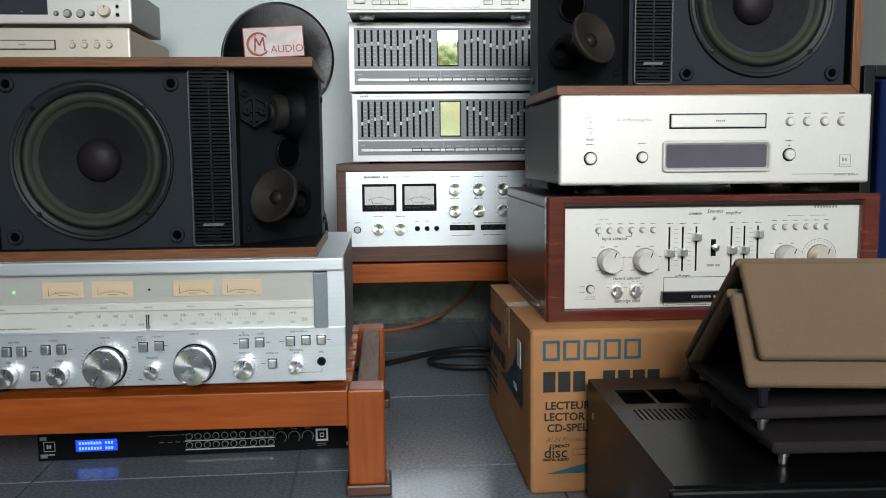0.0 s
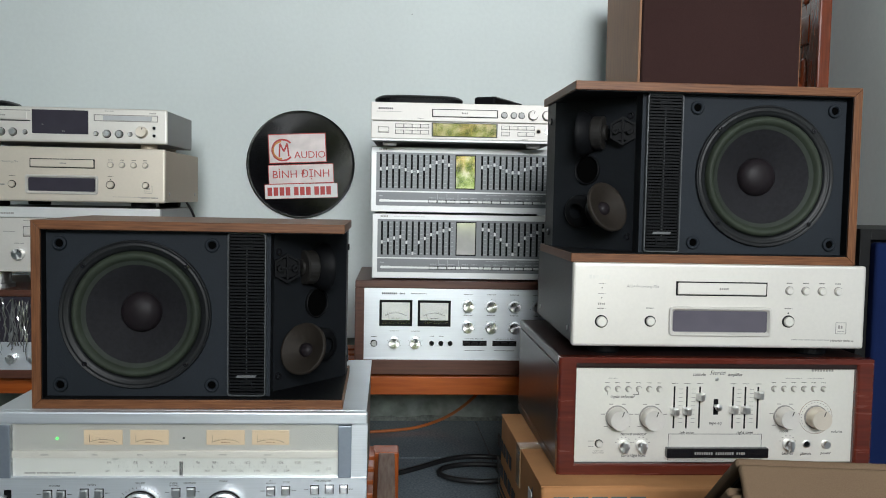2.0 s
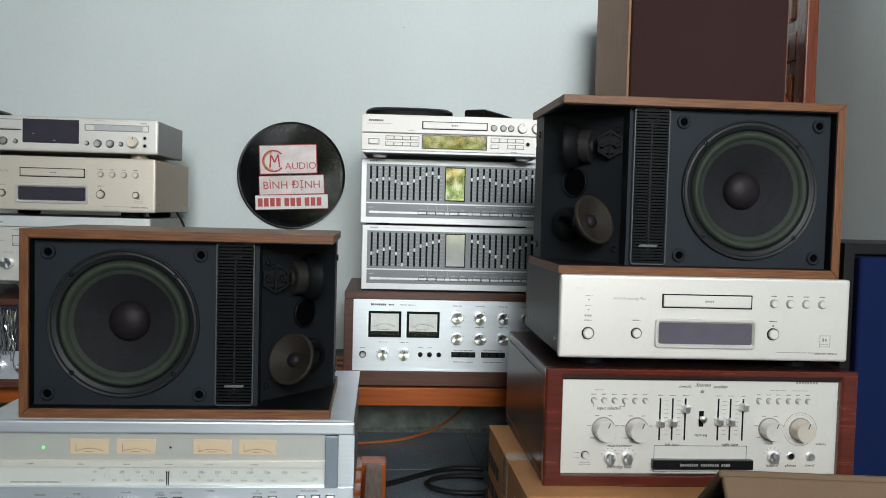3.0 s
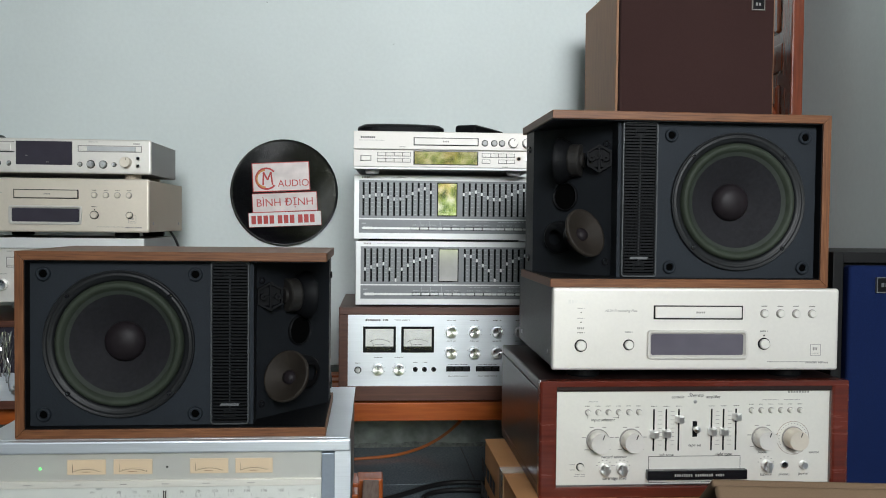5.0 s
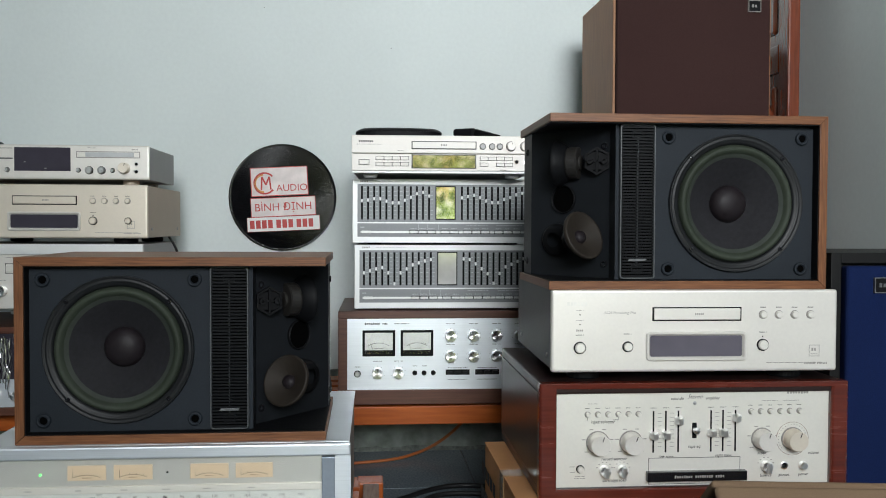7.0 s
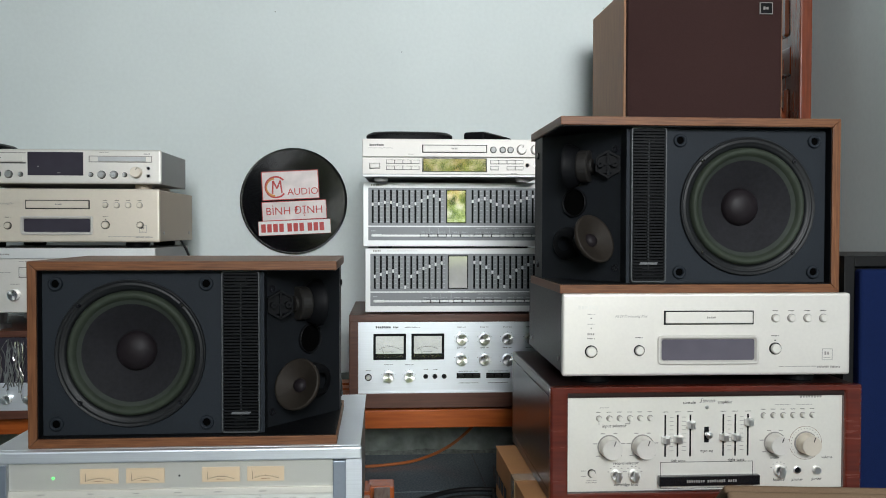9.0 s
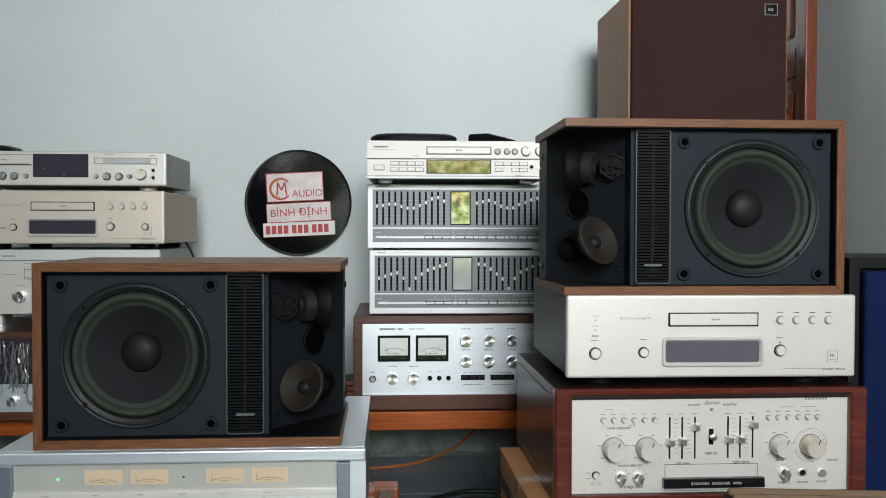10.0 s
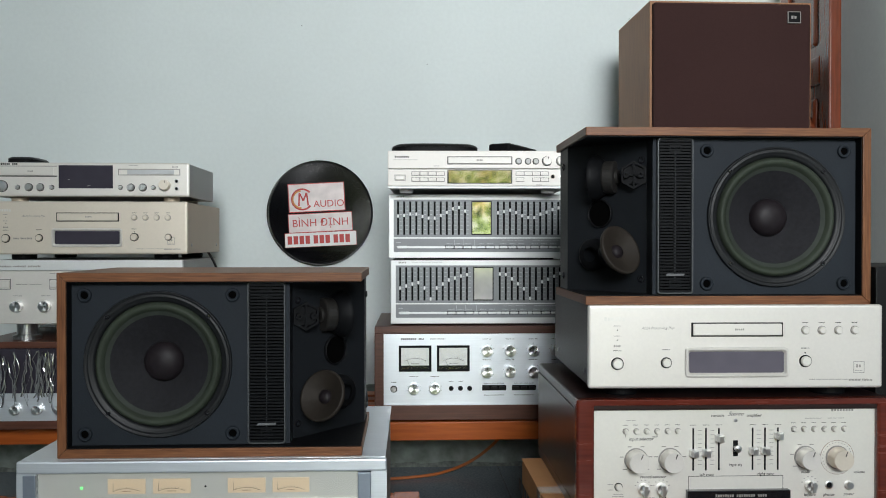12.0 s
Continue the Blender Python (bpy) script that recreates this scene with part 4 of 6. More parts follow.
# ---- amplifier in a mahogany cabinet ----
def console_amplifier(m):
    W, H, D, T = 0.478, 0.176, 0.385, 0.026
    a = thing("console_amplifier", m, "cream-faced stereo amplifier in a mahogany cabinet on the cardboard box", "amplifier")
    cb = part("cabinet", block(0.0, W, 0.0, D, H - 0.016, H, 0.003), DARKSIDE, a, "dark red-brown lacquered cabinet")
    part("cabinet_base", block(0.0, W, 0.0, D, 0, 0.018, 0.003), DARKSIDE, a)
    for x0, x1 in ((0, 0.02), (W - 0.02, W)):
        part("cabinet_side", block(x0, x1, 0.004, D, 0.018, H - 0.016, 0.001), DARKSIDE, a)
    part("cabinet_back", block(0.02, W - 0.02, D - 0.01, D - 0.001, 0.018, H - 0.016), DARKSIDE, a)
    part("front_bezel", moulded_frame((-0.001, W + 0.001, -0.001, H + 0.001), (0.0258, W - 0.0258, 0.0172, H - 0.0086), ((0, 0.012), (0, -0.0005), (0.05, -0.0028), (0.14, -0.004), (0.86, -0.0036), (0.96, -0.0022), (1, 0.0005), (1, 0.012)), 0.003), REDWOOD, a, "glossy mahogany red front frame")
    x0, w, zt, h = 0.0259, W - 0.0518, H - 0.0086, H - 0.0263
    Y = 0.006
    fx, fz = (lambda u: x0 + w * u), (lambda v: zt - h * v)
    part("faceplate", block(x0, x0 + w, Y, Y + 0.006, zt - h, zt), CREAM, a, "cream-silver faceplate")
    # input and switch buttons
    for u in (0.113, 0.15, 0.187, 0.224, 0.261, 0.297, 0.713, 0.749, 0.785, 0.822, 0.857, 0.893):
        v = 0.262 if u < 0.5 else 0.252
        u -= 0.003 if u > 0.5 else 0
        ring("button_ring", a, fx(u), fz(v), 0.0036, 0.0046, 0.001, GREYINK, Y, 20)
        round_button(a, fx(u), fz(v), 0.0036, 0.006, CREAM, Y)
        bars(a, [(fx(u), fz(v - 0.062), 0.008, 0.0010)], BLACKINK, Y)
    bars(a, [(fx(0.132), fz(0.155), 0.014, 0.0010), (fx(0.78), fz(0.145), 0.025, 0.0010), (fx(0.86), fz(0.145), 0.025, 0.0010)], GREYINK, Y)
    # big knobs
    for u, v, rr, nm in ((0.150, 0.548, 0.0156, "record_selector_knob"), (0.270, 0.548, 0.0156, "record_selector_knob"), (0.752, 0.535, 0.0150, "mode_knob"), (0.866, 0.540, 0.0156, "volume_knob")):
        k = knob(nm, a, fx(u), fz(v), rr, 0.022, GOLDPLATE if nm == "volume_knob" else CHAMPAGNE, y=Y, turn=20, seg=48)
        ring("knob_skirt", k, 0, 0, rr * 1.03, rr * 1.14, 0.002, GREYINK, 0, 48)
        tk = bmesh.new()
        n = 22 if nm == "volume_knob" else 6
        for j in range(n):
            g = radians(-40 + 260 * j / (n - 1))
            rad = rr * (1.42 if n > 10 else 1.4)
            x, z = fx(u) + rad * math.cos(g), fz(v) + rad * math.sin(g)
            add_box(tk, x - (0.0006 if n > 10 else 0.003), x + (0.0006 if n > 10 else 0.003), Y - 0.0003, Y, z - 0.0006, z + 0.0006)
        tagged(part("knob_scale", tk, GREYINK, a), kind="stuff")
        if n > 10:
            ring("dial_ring", a, fx(u), fz(v), rr * 1.62, rr * 1.65, 0.0003, BROWNINK, Y, 64)
    # sliders
    for u, pos in ((0.352, 0.48), (0.397, 0.475), (0.443, 0.33), (0.563, 0.46), (0.607, 0.46), (0.653, 0.31)):
        part("slider_slot", block(fx(u) - 0.0013, fx(u) + 0.0013, Y - 0.0002, Y, fz(0.66), fz(0.235)), BLACK, a)
        kb = prism([(-0.006, 0), (0.0062, 0), (0.0062, -0.008), (0.003, -0.014), (-0.003, -0.014), (-0.006, -0.008)], -0.005, 0.005, 0.0008)
        ks = part("slider_knob", kb, ALU_KNOB, a)
        ks.matrix_local = Matrix.Translation((fx(u), Y, fz(pos)))
        bars(a, [(fx(u), fz(0.205), 0.009, 0.0010)], BLACKINK, Y)
    tk = bmesh.new()
    for u in (0.375, 0.42, 0.585, 0.63):
        for j in range(9):
            z = fz(0.26 + 0.34 * j / 8)
            add_box(tk, fx(u) - 0.003, fx(u) + 0.003, Y - 0.0003, Y, z - 0.0003, z + 0.0003)
    tagged(part("slider_scale", tk, GREYINK, a), kind="stuff")
    part("switch_slot", block(fx(0.502) - 0.0036, fx(0.502) + 0.0036, Y - 0.0003, Y, fz(0.52), fz(0.36), 0.0001), BLACK, a)
    part("switch_lever", lathe([(0.003, 0), (0.0052, 0.012), (0, 0.013)], front(fx(0.502), fz(0.43), Y), 18), ALU_KNOB, a)
    part("power_lamp", lathe([(0.0028, 0), (0.0028, 0.001), (0.0016, 0.0012), (0, 0.0012)], front(fx(0.502), fz(0.16), Y), 18), STEEL, a)
    # lower row
    for u, v in ((0.088, 0.815),):
        ring("button_ring", a, fx(u), fz(v), 0.005, 0.0062, 0.001, BLACK, Y, 24)
        round_button(a, fx(u), fz(v), 0.005, 0.006, CREAM, Y)
    for u in (0.176, 0.239, 0.768):
        v = 0.832 if u < 0.5 else 0.815
        kk = knob("load_knob", a, fx(u), fz(v), 0.0082, 0.010, y=Y, pointer=False)
        part("grip", block(-0.0028, 0.0028, -0.017, -0.009, -0.0085, 0.0085, 0.001), ALU_KNOB, kk)
        tk = bmesh.new()
        for j in range(6):
            g = radians(20 + 140 * j / 5)
            add_box(tk, fx(u) + 0.0125 * math.cos(g) - 0.0012, fx(u) + 0.0125 * math.cos(g) + 0.0012, Y - 0.0003, Y, fz(v) + 0.0125 * math.sin(g) - 0.0005, fz(v) + 0.0125 * math.sin(g) + 0.0005)
        tagged(part("knob_scale", tk, GREYINK, a), kind="stuff")
    hole("phones_jack", a, fx(0.836), fz(0.815), 0.0058, BLACK, Y, ALU_KNOB)
    round_button(a, fx(0.905), fz(0.815), 0.006, 0.009, ALU_KNOB, Y, "power_button")
    # flap with the dark name bar
    part("flap", frame_strip(fx(0.335), fx(0.672), fz(0.985), fz(0.715), Y - 0.0004, Y, 0.0006), BLACK, a, "hinged control flap")
    part("name_bar", block(fx(0.325), fx(0.69), Y - 0.010, Y, fz(0.945), fz(0.845), 0.0012), GLOSSBLACK, a, "gloss black name bar")
    bars(a, [(fx(0.515), fz(0.895), 0.078, 0.0042)], GREYINK, Y - 0.0101, "name_print")
    lettering(a, [("input selector", 0.0066, fx(0.168), fz(0.340)), ("record selector", 0.0062, fx(0.21), fz(0.718)), ("cartridge load", 0.0066, fx(0.212), fz(0.935)),
                  ("left tone", 0.0064, fx(0.40), fz(0.705)), ("right tone", 0.0064, fx(0.61), fz(0.70)), ("tape eq", 0.0064, fx(0.502), fz(0.605)), ("console", 0.0064, fx(0.438), fz(0.112)),
                  ("amplifier", 0.0064, fx(0.568), fz(0.112)), ("mode", 0.0058, fx(0.752), fz(0.685)), ("volume", 0.0058, fx(0.945), fz(0.69)), ("balance", 0.0060, fx(0.768), fz(0.915)),
                  ("phones", 0.0060, fx(0.836), fz(0.915)), ("power", 0.0060, fx(0.908), fz(0.91))], BLACKINK, Y - 0.0003, bold=0.00005, shear=0.12)
    lettering(a, [("Stereo", 0.0088, fx(0.502), fz(0.095))], BLACKINK, Y - 0.0003, shear=0.5)
    bars(a, [(fx(0.885), fz(0.06), 0.035, 0.005), (fx(0.06), fz(0.79), 0.008, 0.0012), (fx(0.06), fz(0.845), 0.008, 0.0012), (fx(0.088), fz(0.89), 0.015, 0.0012), (fx(0.088), fz(0.91), 0.018, 0.0012)], GREYINK, Y)
    ln = bmesh.new()
    for x in (0.113, 0.224):
        add_box(ln, fx(x) - 0.0003, fx(x) + 0.0003, Y - 0.0003, Y, fz(0.322), fz(0.27))
    add_box(ln, fx(0.205), fx(0.224), Y - 0.0003, Y, fz(0.322), fz(0.317))
    tagged(part("print_lines", ln, BLACKINK, a), kind="stuff")
    return a


console_amplifier(pose(0.2000, 1.315, 0.2275, 0, 0, 2.6))


# ---- cardboard box ----
def carton(m):
    W, H, D = 0.50, 0.2275, 0.412
    c = thing("cardboard_box", m, "worn brown cardboard carton with printed faces on the floor", "box")
    b = block(0, W, 0, D, 0, H, 0.006, 3)
    for v in b.verts:
        v.co += Vector((noise.noise(v.co * 9), noise.noise(v.co * 9 + Vector((5, 0, 0))), 0)) * 0.004
    part("carton_body", b, CARDBOARD, c)
    part("flap", block(-0.0005, W * 0.3, 0.004, D * 0.47, H - 0.0005, H + 0.0012), CARDBOARD, c)
    part("flap", block(-0.0005, W * 0.3, D * 0.49, D - 0.004, H - 0.0005, H + 0.0012), CARDBOARD, c)
    part("tape", block(-0.0012, W * 0.3, D * 0.44, D * 0.53, H - 0.0003, H + 0.0018), TAPE, c, "glossy parcel tape")
    part("tape", block(-0.0018, 0.0, D * 0.44, D * 0.53, H * 0.72, H + 0.0018), TAPE, c)
    Y = -0.0012
    # plain shapes in place of the maker's name
    bm = bmesh.new()
    x, z, h, t = 0.0165, 0.2005, 0.0275, 0.0036
    for k in range(5):
        a, w = x + 0.0278 * k, 0.0228
        add_box(bm, a, a + t, Y - 0.0006, Y, z - h / 2, z + h / 2)
        add_box(bm, a + w - t, a + w, Y - 0.0006, Y, z - h / 2, z + h / 2)
        add_box(bm, a + t, a + w - t, Y - 0.0006, Y, z + h / 2 - t, z + h / 2)
        add_box(bm, a + t, a + w - t, Y - 0.0006, Y, z - h / 2, z - h / 2 + t)
    tagged(part("maker_mark", bm, TEALINK, c, "teal printed maker's mark"), kind="stuff")
    mm = bmesh.new()
    for k in range(8):
        if k != 3:
            add_box(mm, 0.0170 + 0.0205 * k, 0.0335 + 0.0205 * k, Y - 0.0006, Y, 0.1435, 0.1715)
    tagged(part("model_mark", mm, BLACKINK, c), kind="stuff")
    lettering(c, [("LECTEUR CD", 0.0150, 0.0635, 0.1240), ("LECTOR CD", 0.0150, 0.0590, 0.1085), ("CD-SPELER", 0.0150, 0.0585, 0.0930)], BLACKINK, Y - 0.0005, bold=0.0004)
    lettering(c, [("AL24 Processing", 0.0092, 0.0515, 0.0770)], BROWNINK, Y - 0.0005, shear=0.35)
    lettering(c, [("COMPACT", 0.0058, 0.040, 0.0680), ("disc", 0.021, 0.0345, 0.0585), ("DIGITAL AUDIO", 0.005, 0.0345, 0.0490)], BLACKINK, Y - 0.0005, bold=0.0003)
    part("print_frame", frame_strip(0.058, 0.091, 0.0545, 0.0635, Y - 0.0004, Y, 0.0006), BLACKINK, c)
    tri = bmesh.new()
    tri.faces.new([tri.verts.new(p) for p in ((0.020, Y - 0.0004, 0.0290), (0.20, Y - 0.0004, 0.0305), (0.20, Y - 0.0004, 0.072))])
    part("printed_wedge", tri, TEALINK, c, "teal printed wedge")
    # left face
    sd = bmesh.new()
    pts = [(0.060, 0.208), (0.058, 0.102), (0.27, 0.104), (0.19, 0.122), (0.135, 0.150), (0.095, 0.182)]
    sd.faces.new([sd.verts.new((-0.0022, y, z)) for y, z in pts])
    part("printed_field", sd, NAVYINK, c, "navy printed field")
    part("sticker", block(-0.0034, -0.0024, 0.063, 0.092, 0.160, 0.198), PAPER, c, "white sticker")
    bm = bmesh.new()
    for k in range(5):
        add_box(bm, -0.0028, -0.0022, 0.40 - 0.034 * k, 0.425 - 0.034 * k, 0.165, 0.188)
        add_box(bm, -0.0028, -0.0022, 0.40 - 0.045 * k, 0.435 - 0.045 * k, 0.118, 0.142)
    for j in range(4):
        add_box(bm, -0.0028, -0.0022, 0.31, 0.43, 0.094 - 0.013 * j, 0.100 - 0.013 * j)
    tagged(part("side_print", bm, BLACKINK, c), kind="stuff")
    bm = bmesh.new()
    for dy, dz in ((0, 0), (0.004, 0.004)):
        add_box(bm, -0.0032, -0.0022, 0.100 + dy, 0.124 + dy, 0.118 + dz, 0.122 + dz)
    part("torn_patch", bm, PAPER, c, "torn paper patch")
    return c


carton(pose(0.1705, 1.2565, 0, 0, 0, 3.2))


# ---- black power amplifier in the foreground, with loose grilles on it ----
def black_amplifier(m):
    W, D, H = 0.45, 0.370, 0.168
    a = thing("power_amplifier", m, "large black steel power amplifier standing on the floor", "amplifier")
    body = bmesh.new()
    holes = [(0.021, 0.058), (0.062, 0.099)]
    y0, y1 = 0.255, 0.315
    add_box(body, 0, W, 0.004, D, 0.012, H - 0.034)
    for x0, x1, ya, yb in ((0, W, 0.004, 0.008), (0, W, D - 0.004, D), (0, 0.004, 0.008, D - 0.004), (W - 0.004, W, 0.008, D - 0.004)):
        add_box(body, x0, x1, ya, yb, H - 0.034, H - 0.004)
    part("chassis", body, AMPBLACK, a)
    lid = bmesh.new()
    add_box(lid, 0, W, 0.0035, 0.170, H - 0.004, H)
    add_box(lid, 0, W, y1, D, H - 0.004, H)
    add_box(lid, 0, holes[0][0], 0.170, y1, H - 0.004, H)
    add_box(lid, holes[0][1], holes[1][0], y0, y1, H - 0.004, H)
    add_box(lid, holes[1][1], W, 0.170, y1, H - 0.004, H)
    add_box(lid, holes[0][0], holes[1][1], 0.232, y0, H - 0.004, H)
    n = 13
    for k in range(n + 1):
        x = holes[0][0] + (holes[1][1] - holes[0][0]) * k / n
        add_box(lid, max(x - 0.0018, holes[0][0]), min(x + 0.0018, holes[1][1]), 0.192, 0.232, H - 0.004, H)
    add_box(lid, holes[0][0], holes[1][1], 0.170, 0.192, H - 0.004, H)
    part("lid", lid, AMPBLACK, a, "black lid with cooling slots")
    part("vent_well", block(0.006, 0.2, 0.15, 0.36, H - 0.0339, H - 0.030), VOID, a)
    part("front_panel", block(-0.006, W + 0.006, -0.006, 0.0035, 0.010, H - 0.002, 0.003), AMPBLACK, a)
    part("panel_groove", block(0.0, W, -0.0065, -0.005, H - 0.028, H - 0.0265), GLOSSBLACK, a)
    for x in (0.05, W - 0.05):
        for y in (0.05, D - 0.05):
            part("foot", lathe([(0, 0), (0.02, 0), (0.02, 0.0125), (0, 0.0125)], pose(x, y, 0), 20), BLACK, a)
    for y in (0.03, 0.335):
        part("side_screw", lathe([(0.005, 0), (0.004, 0.0016), (0, 0.002)], pose(0, y, H - 0.04, 0, -90, 0), 14), STEEL, a)
    return a


black_amplifier(pose(0.2500, 0.861, 0, 0, 0, 1.0))


def grille_panel(bm, m, w, d, t=0.011):
    b = block(0, w, 0, d, 0, t, 0.0045, 3)
    b.transform(m)
    me = bpy.data.meshes.new("tmp")
    b.to_mesh(me)
    b.free()
    bm.from_mesh(me)
    bpy.data.meshes.remove(me)


def folded_grille(ridge, w, dip_front, len_front, dip_back, len_back, cloth, label, turn=0.0):
    """A folded speaker grille lying like a tent: a short front slope and a long back slope."""
    g = thing("speaker_grille", Matrix.Translation(ridge) @ pose(0, 0, 0, 0, 0, turn), label, "speaker grille", "loose speaker grilles")
    bm = bmesh.new()
    grille_panel(bm, pose(0, 0, -0.011, dip_front, 0, 0) @ pose(0, -len_front, 0), w, len_front)
    part("front_panel", bm, cloth, g)
    bm = bmesh.new()
    grille_panel(bm, pose(0, 0.002, -0.011, -dip_back, 0, 0), w, len_back)
    part("back_panel", bm, cloth, g)
    bk = bmesh.new()
    grille_panel(bk, pose(0, 0, -0.0135, dip_front, 0, 0) @ pose(0.012, -len_front + 0.012, 0), w - 0.024, len_front - 0.02, 0.003)
    grille_panel(bk, pose(0, 0.002, -0.0135, -dip_back, 0, 0) @ pose(0.012, 0.012, 0), w - 0.024, len_back - 0.024, 0.003)
    part("backing_board", bk, BLACK, g, "black backing board")
    return g


def peg(parent, m, r=0.0042, h=0.017):
    return part("peg", lathe([(0, 0), (r * 0.8, 0), (r, 0.002), (r, h * 0.6), (r * 1.5, h * 0.62), (r * 1.5, h)], m, 16), STEEL if r < 0.0045 else GLOSSBLACK, parent)


g1 = folded_grille((0.341, 0.973, 0.361), 0.262, 46, 0.109, 34.5, 0.262, FABRIC, "tan cloth speaker grille propped like a tent on other grilles", -4.5)
peg(g1, pose(0.022, -0.066, -0.104), 0.005, 0.028)
g2 = folded_grille((0.329, 0.962, 0.332), 0.262, 48, 0.100, 34.5, 0.255, FABRIC, "tan cloth speaker grille lying under a matching one", -5.0)
peg(g2, pose(0.018, -0.060, -0.104), 0.005, 0.028)


def flat_grille(m, label):
    g = thing("speaker_grille", m, label, "speaker grille", "loose speaker grilles")
    bm = bmesh.new()
    grille_panel(bm, pose(0, 0, 0.012), 0.27, 0.215, 0.012)
    part("cloth_panel", bm, DARKFABRIC, g)
    for x in (0.016, 0.25):
        for y in (0.014, 0.2):
            peg(g, pose(x, y, -0.002), 0.0042, 0.015)
    return g


flat_grille(pose(0.352, 0.898, 0.170, 0, 0, 0.5), "plum-grey cloth speaker grille lying flat on the black amplifier")
flat_grille(pose(0.340, 0.922, 0.196, 0, -1.2, -1.0), "plum-grey cloth speaker grille lying on a second one")


# ---- rack unit under the front table ----
def rack_unit(m):
    W, H, D = 0.483, 0.0445, 0.20
    r = thing("rack_processor", m, "thin black rack processor with a lit blue display on the tiles", "audio processor")
    part("case", block(0.022, W - 0.022, 0.003, D, 0.003, H - 0.001, 0.001), BLACKSTEEL, r)
    part("faceplate", block(0, W, -0.002, 0.003, 0.001, H, 0.0006), BLACK, r)
    Y = -0.002
    part("display", block(0.056, 0.118, Y - 0.0008, Y, 0.0135, 0.032, 0.0003), BLUE_LCD, r, "lit blue display")
    bars(r, [(0.087, 0.0268, 0.052, 0.0050), (0.087, 0.0185, 0.052, 0.0050)], WHITE_LCD, Y - 0.0009, "display_print")
    for x, z in ((0.0085, 0.0085), (0.0085, 0.036), (W - 0.0085, 0.0085), (W - 0.0085, 0.036)):
        part("rack_slot", block(x - 0.005, x + 0.005, Y - 0.0004, Y, z - 0.003, z + 0.003, 0.0001), SILVERSIDE, r)
    part("badge", frame_strip(0.0085, 0.0255, 0.0155, 0.031, Y - 0.0003, Y, 0.0009), WHITEINK, r)
    bars(r, [(0.017, 0.0232, 0.008, 0.006), (0.017, 0.0105, 0.015, 0.0022)], WHITEINK, Y)
    bars(r, [(0.185 + 0.012 * k, 0.0225, 0.007, 0.0014) for k in range(4)] + [(0.20, 0.0335, 0.07, 0.0012)], GREYINK, Y)
    for j, z in enumerate((0.0305, 0.0165)):
        part("button_strip", block(0.220, 0.357, Y - 0.0003, Y, z - 0.008, z - 0.0062), SILVER, r)
        for k in range(10):
            x = 0.2265 + 0.0136 * k + (0.003 if k > 6 else 0)
            ring("button_ring", r, x, z, 0.0042, 0.0053, 0.0012, SILVERSIDE, Y, 18)
            round_button(r, x, z, 0.0041, 0.003, BLACK, Y)
    for k in range(3):
        kk = knob("control_knob", r, 0.367 + 0.021 * k, 0.0232, 0.0078, 0.011, BLACK, y=Y)
        ring("knob_ring", kk, 0, 0, 0.0084, 0.0094, 0.0008, SILVERSIDE, 0, 32)
        bars(r, [(0.367 + 0.021 * k, 0.0365, 0.009, 0.0013)], GREYINK, Y)
    part("port_plate", frame_strip(0.4215, 0.441, 0.0145, 0.0345, Y - 0.0006, Y, 0.003), SILVER, r)
    part("port", block(0.4265, 0.436, Y - 0.0008, Y, 0.0195, 0.0295), BLACK, r)
    part("port_frame", frame_strip(0.428, 0.4345, 0.021, 0.028, Y - 0.0014, Y - 0.0008, 0.0012), SILVER, r)
    bars(r, [(0.431, 0.0105, 0.014, 0.0012), (0.431, 0.0075, 0.014, 0.0012)], GREYINK, Y)
    return r


rack_unit(pose(-0.566, 1.419, 0.0, 0, 0, 4.7))


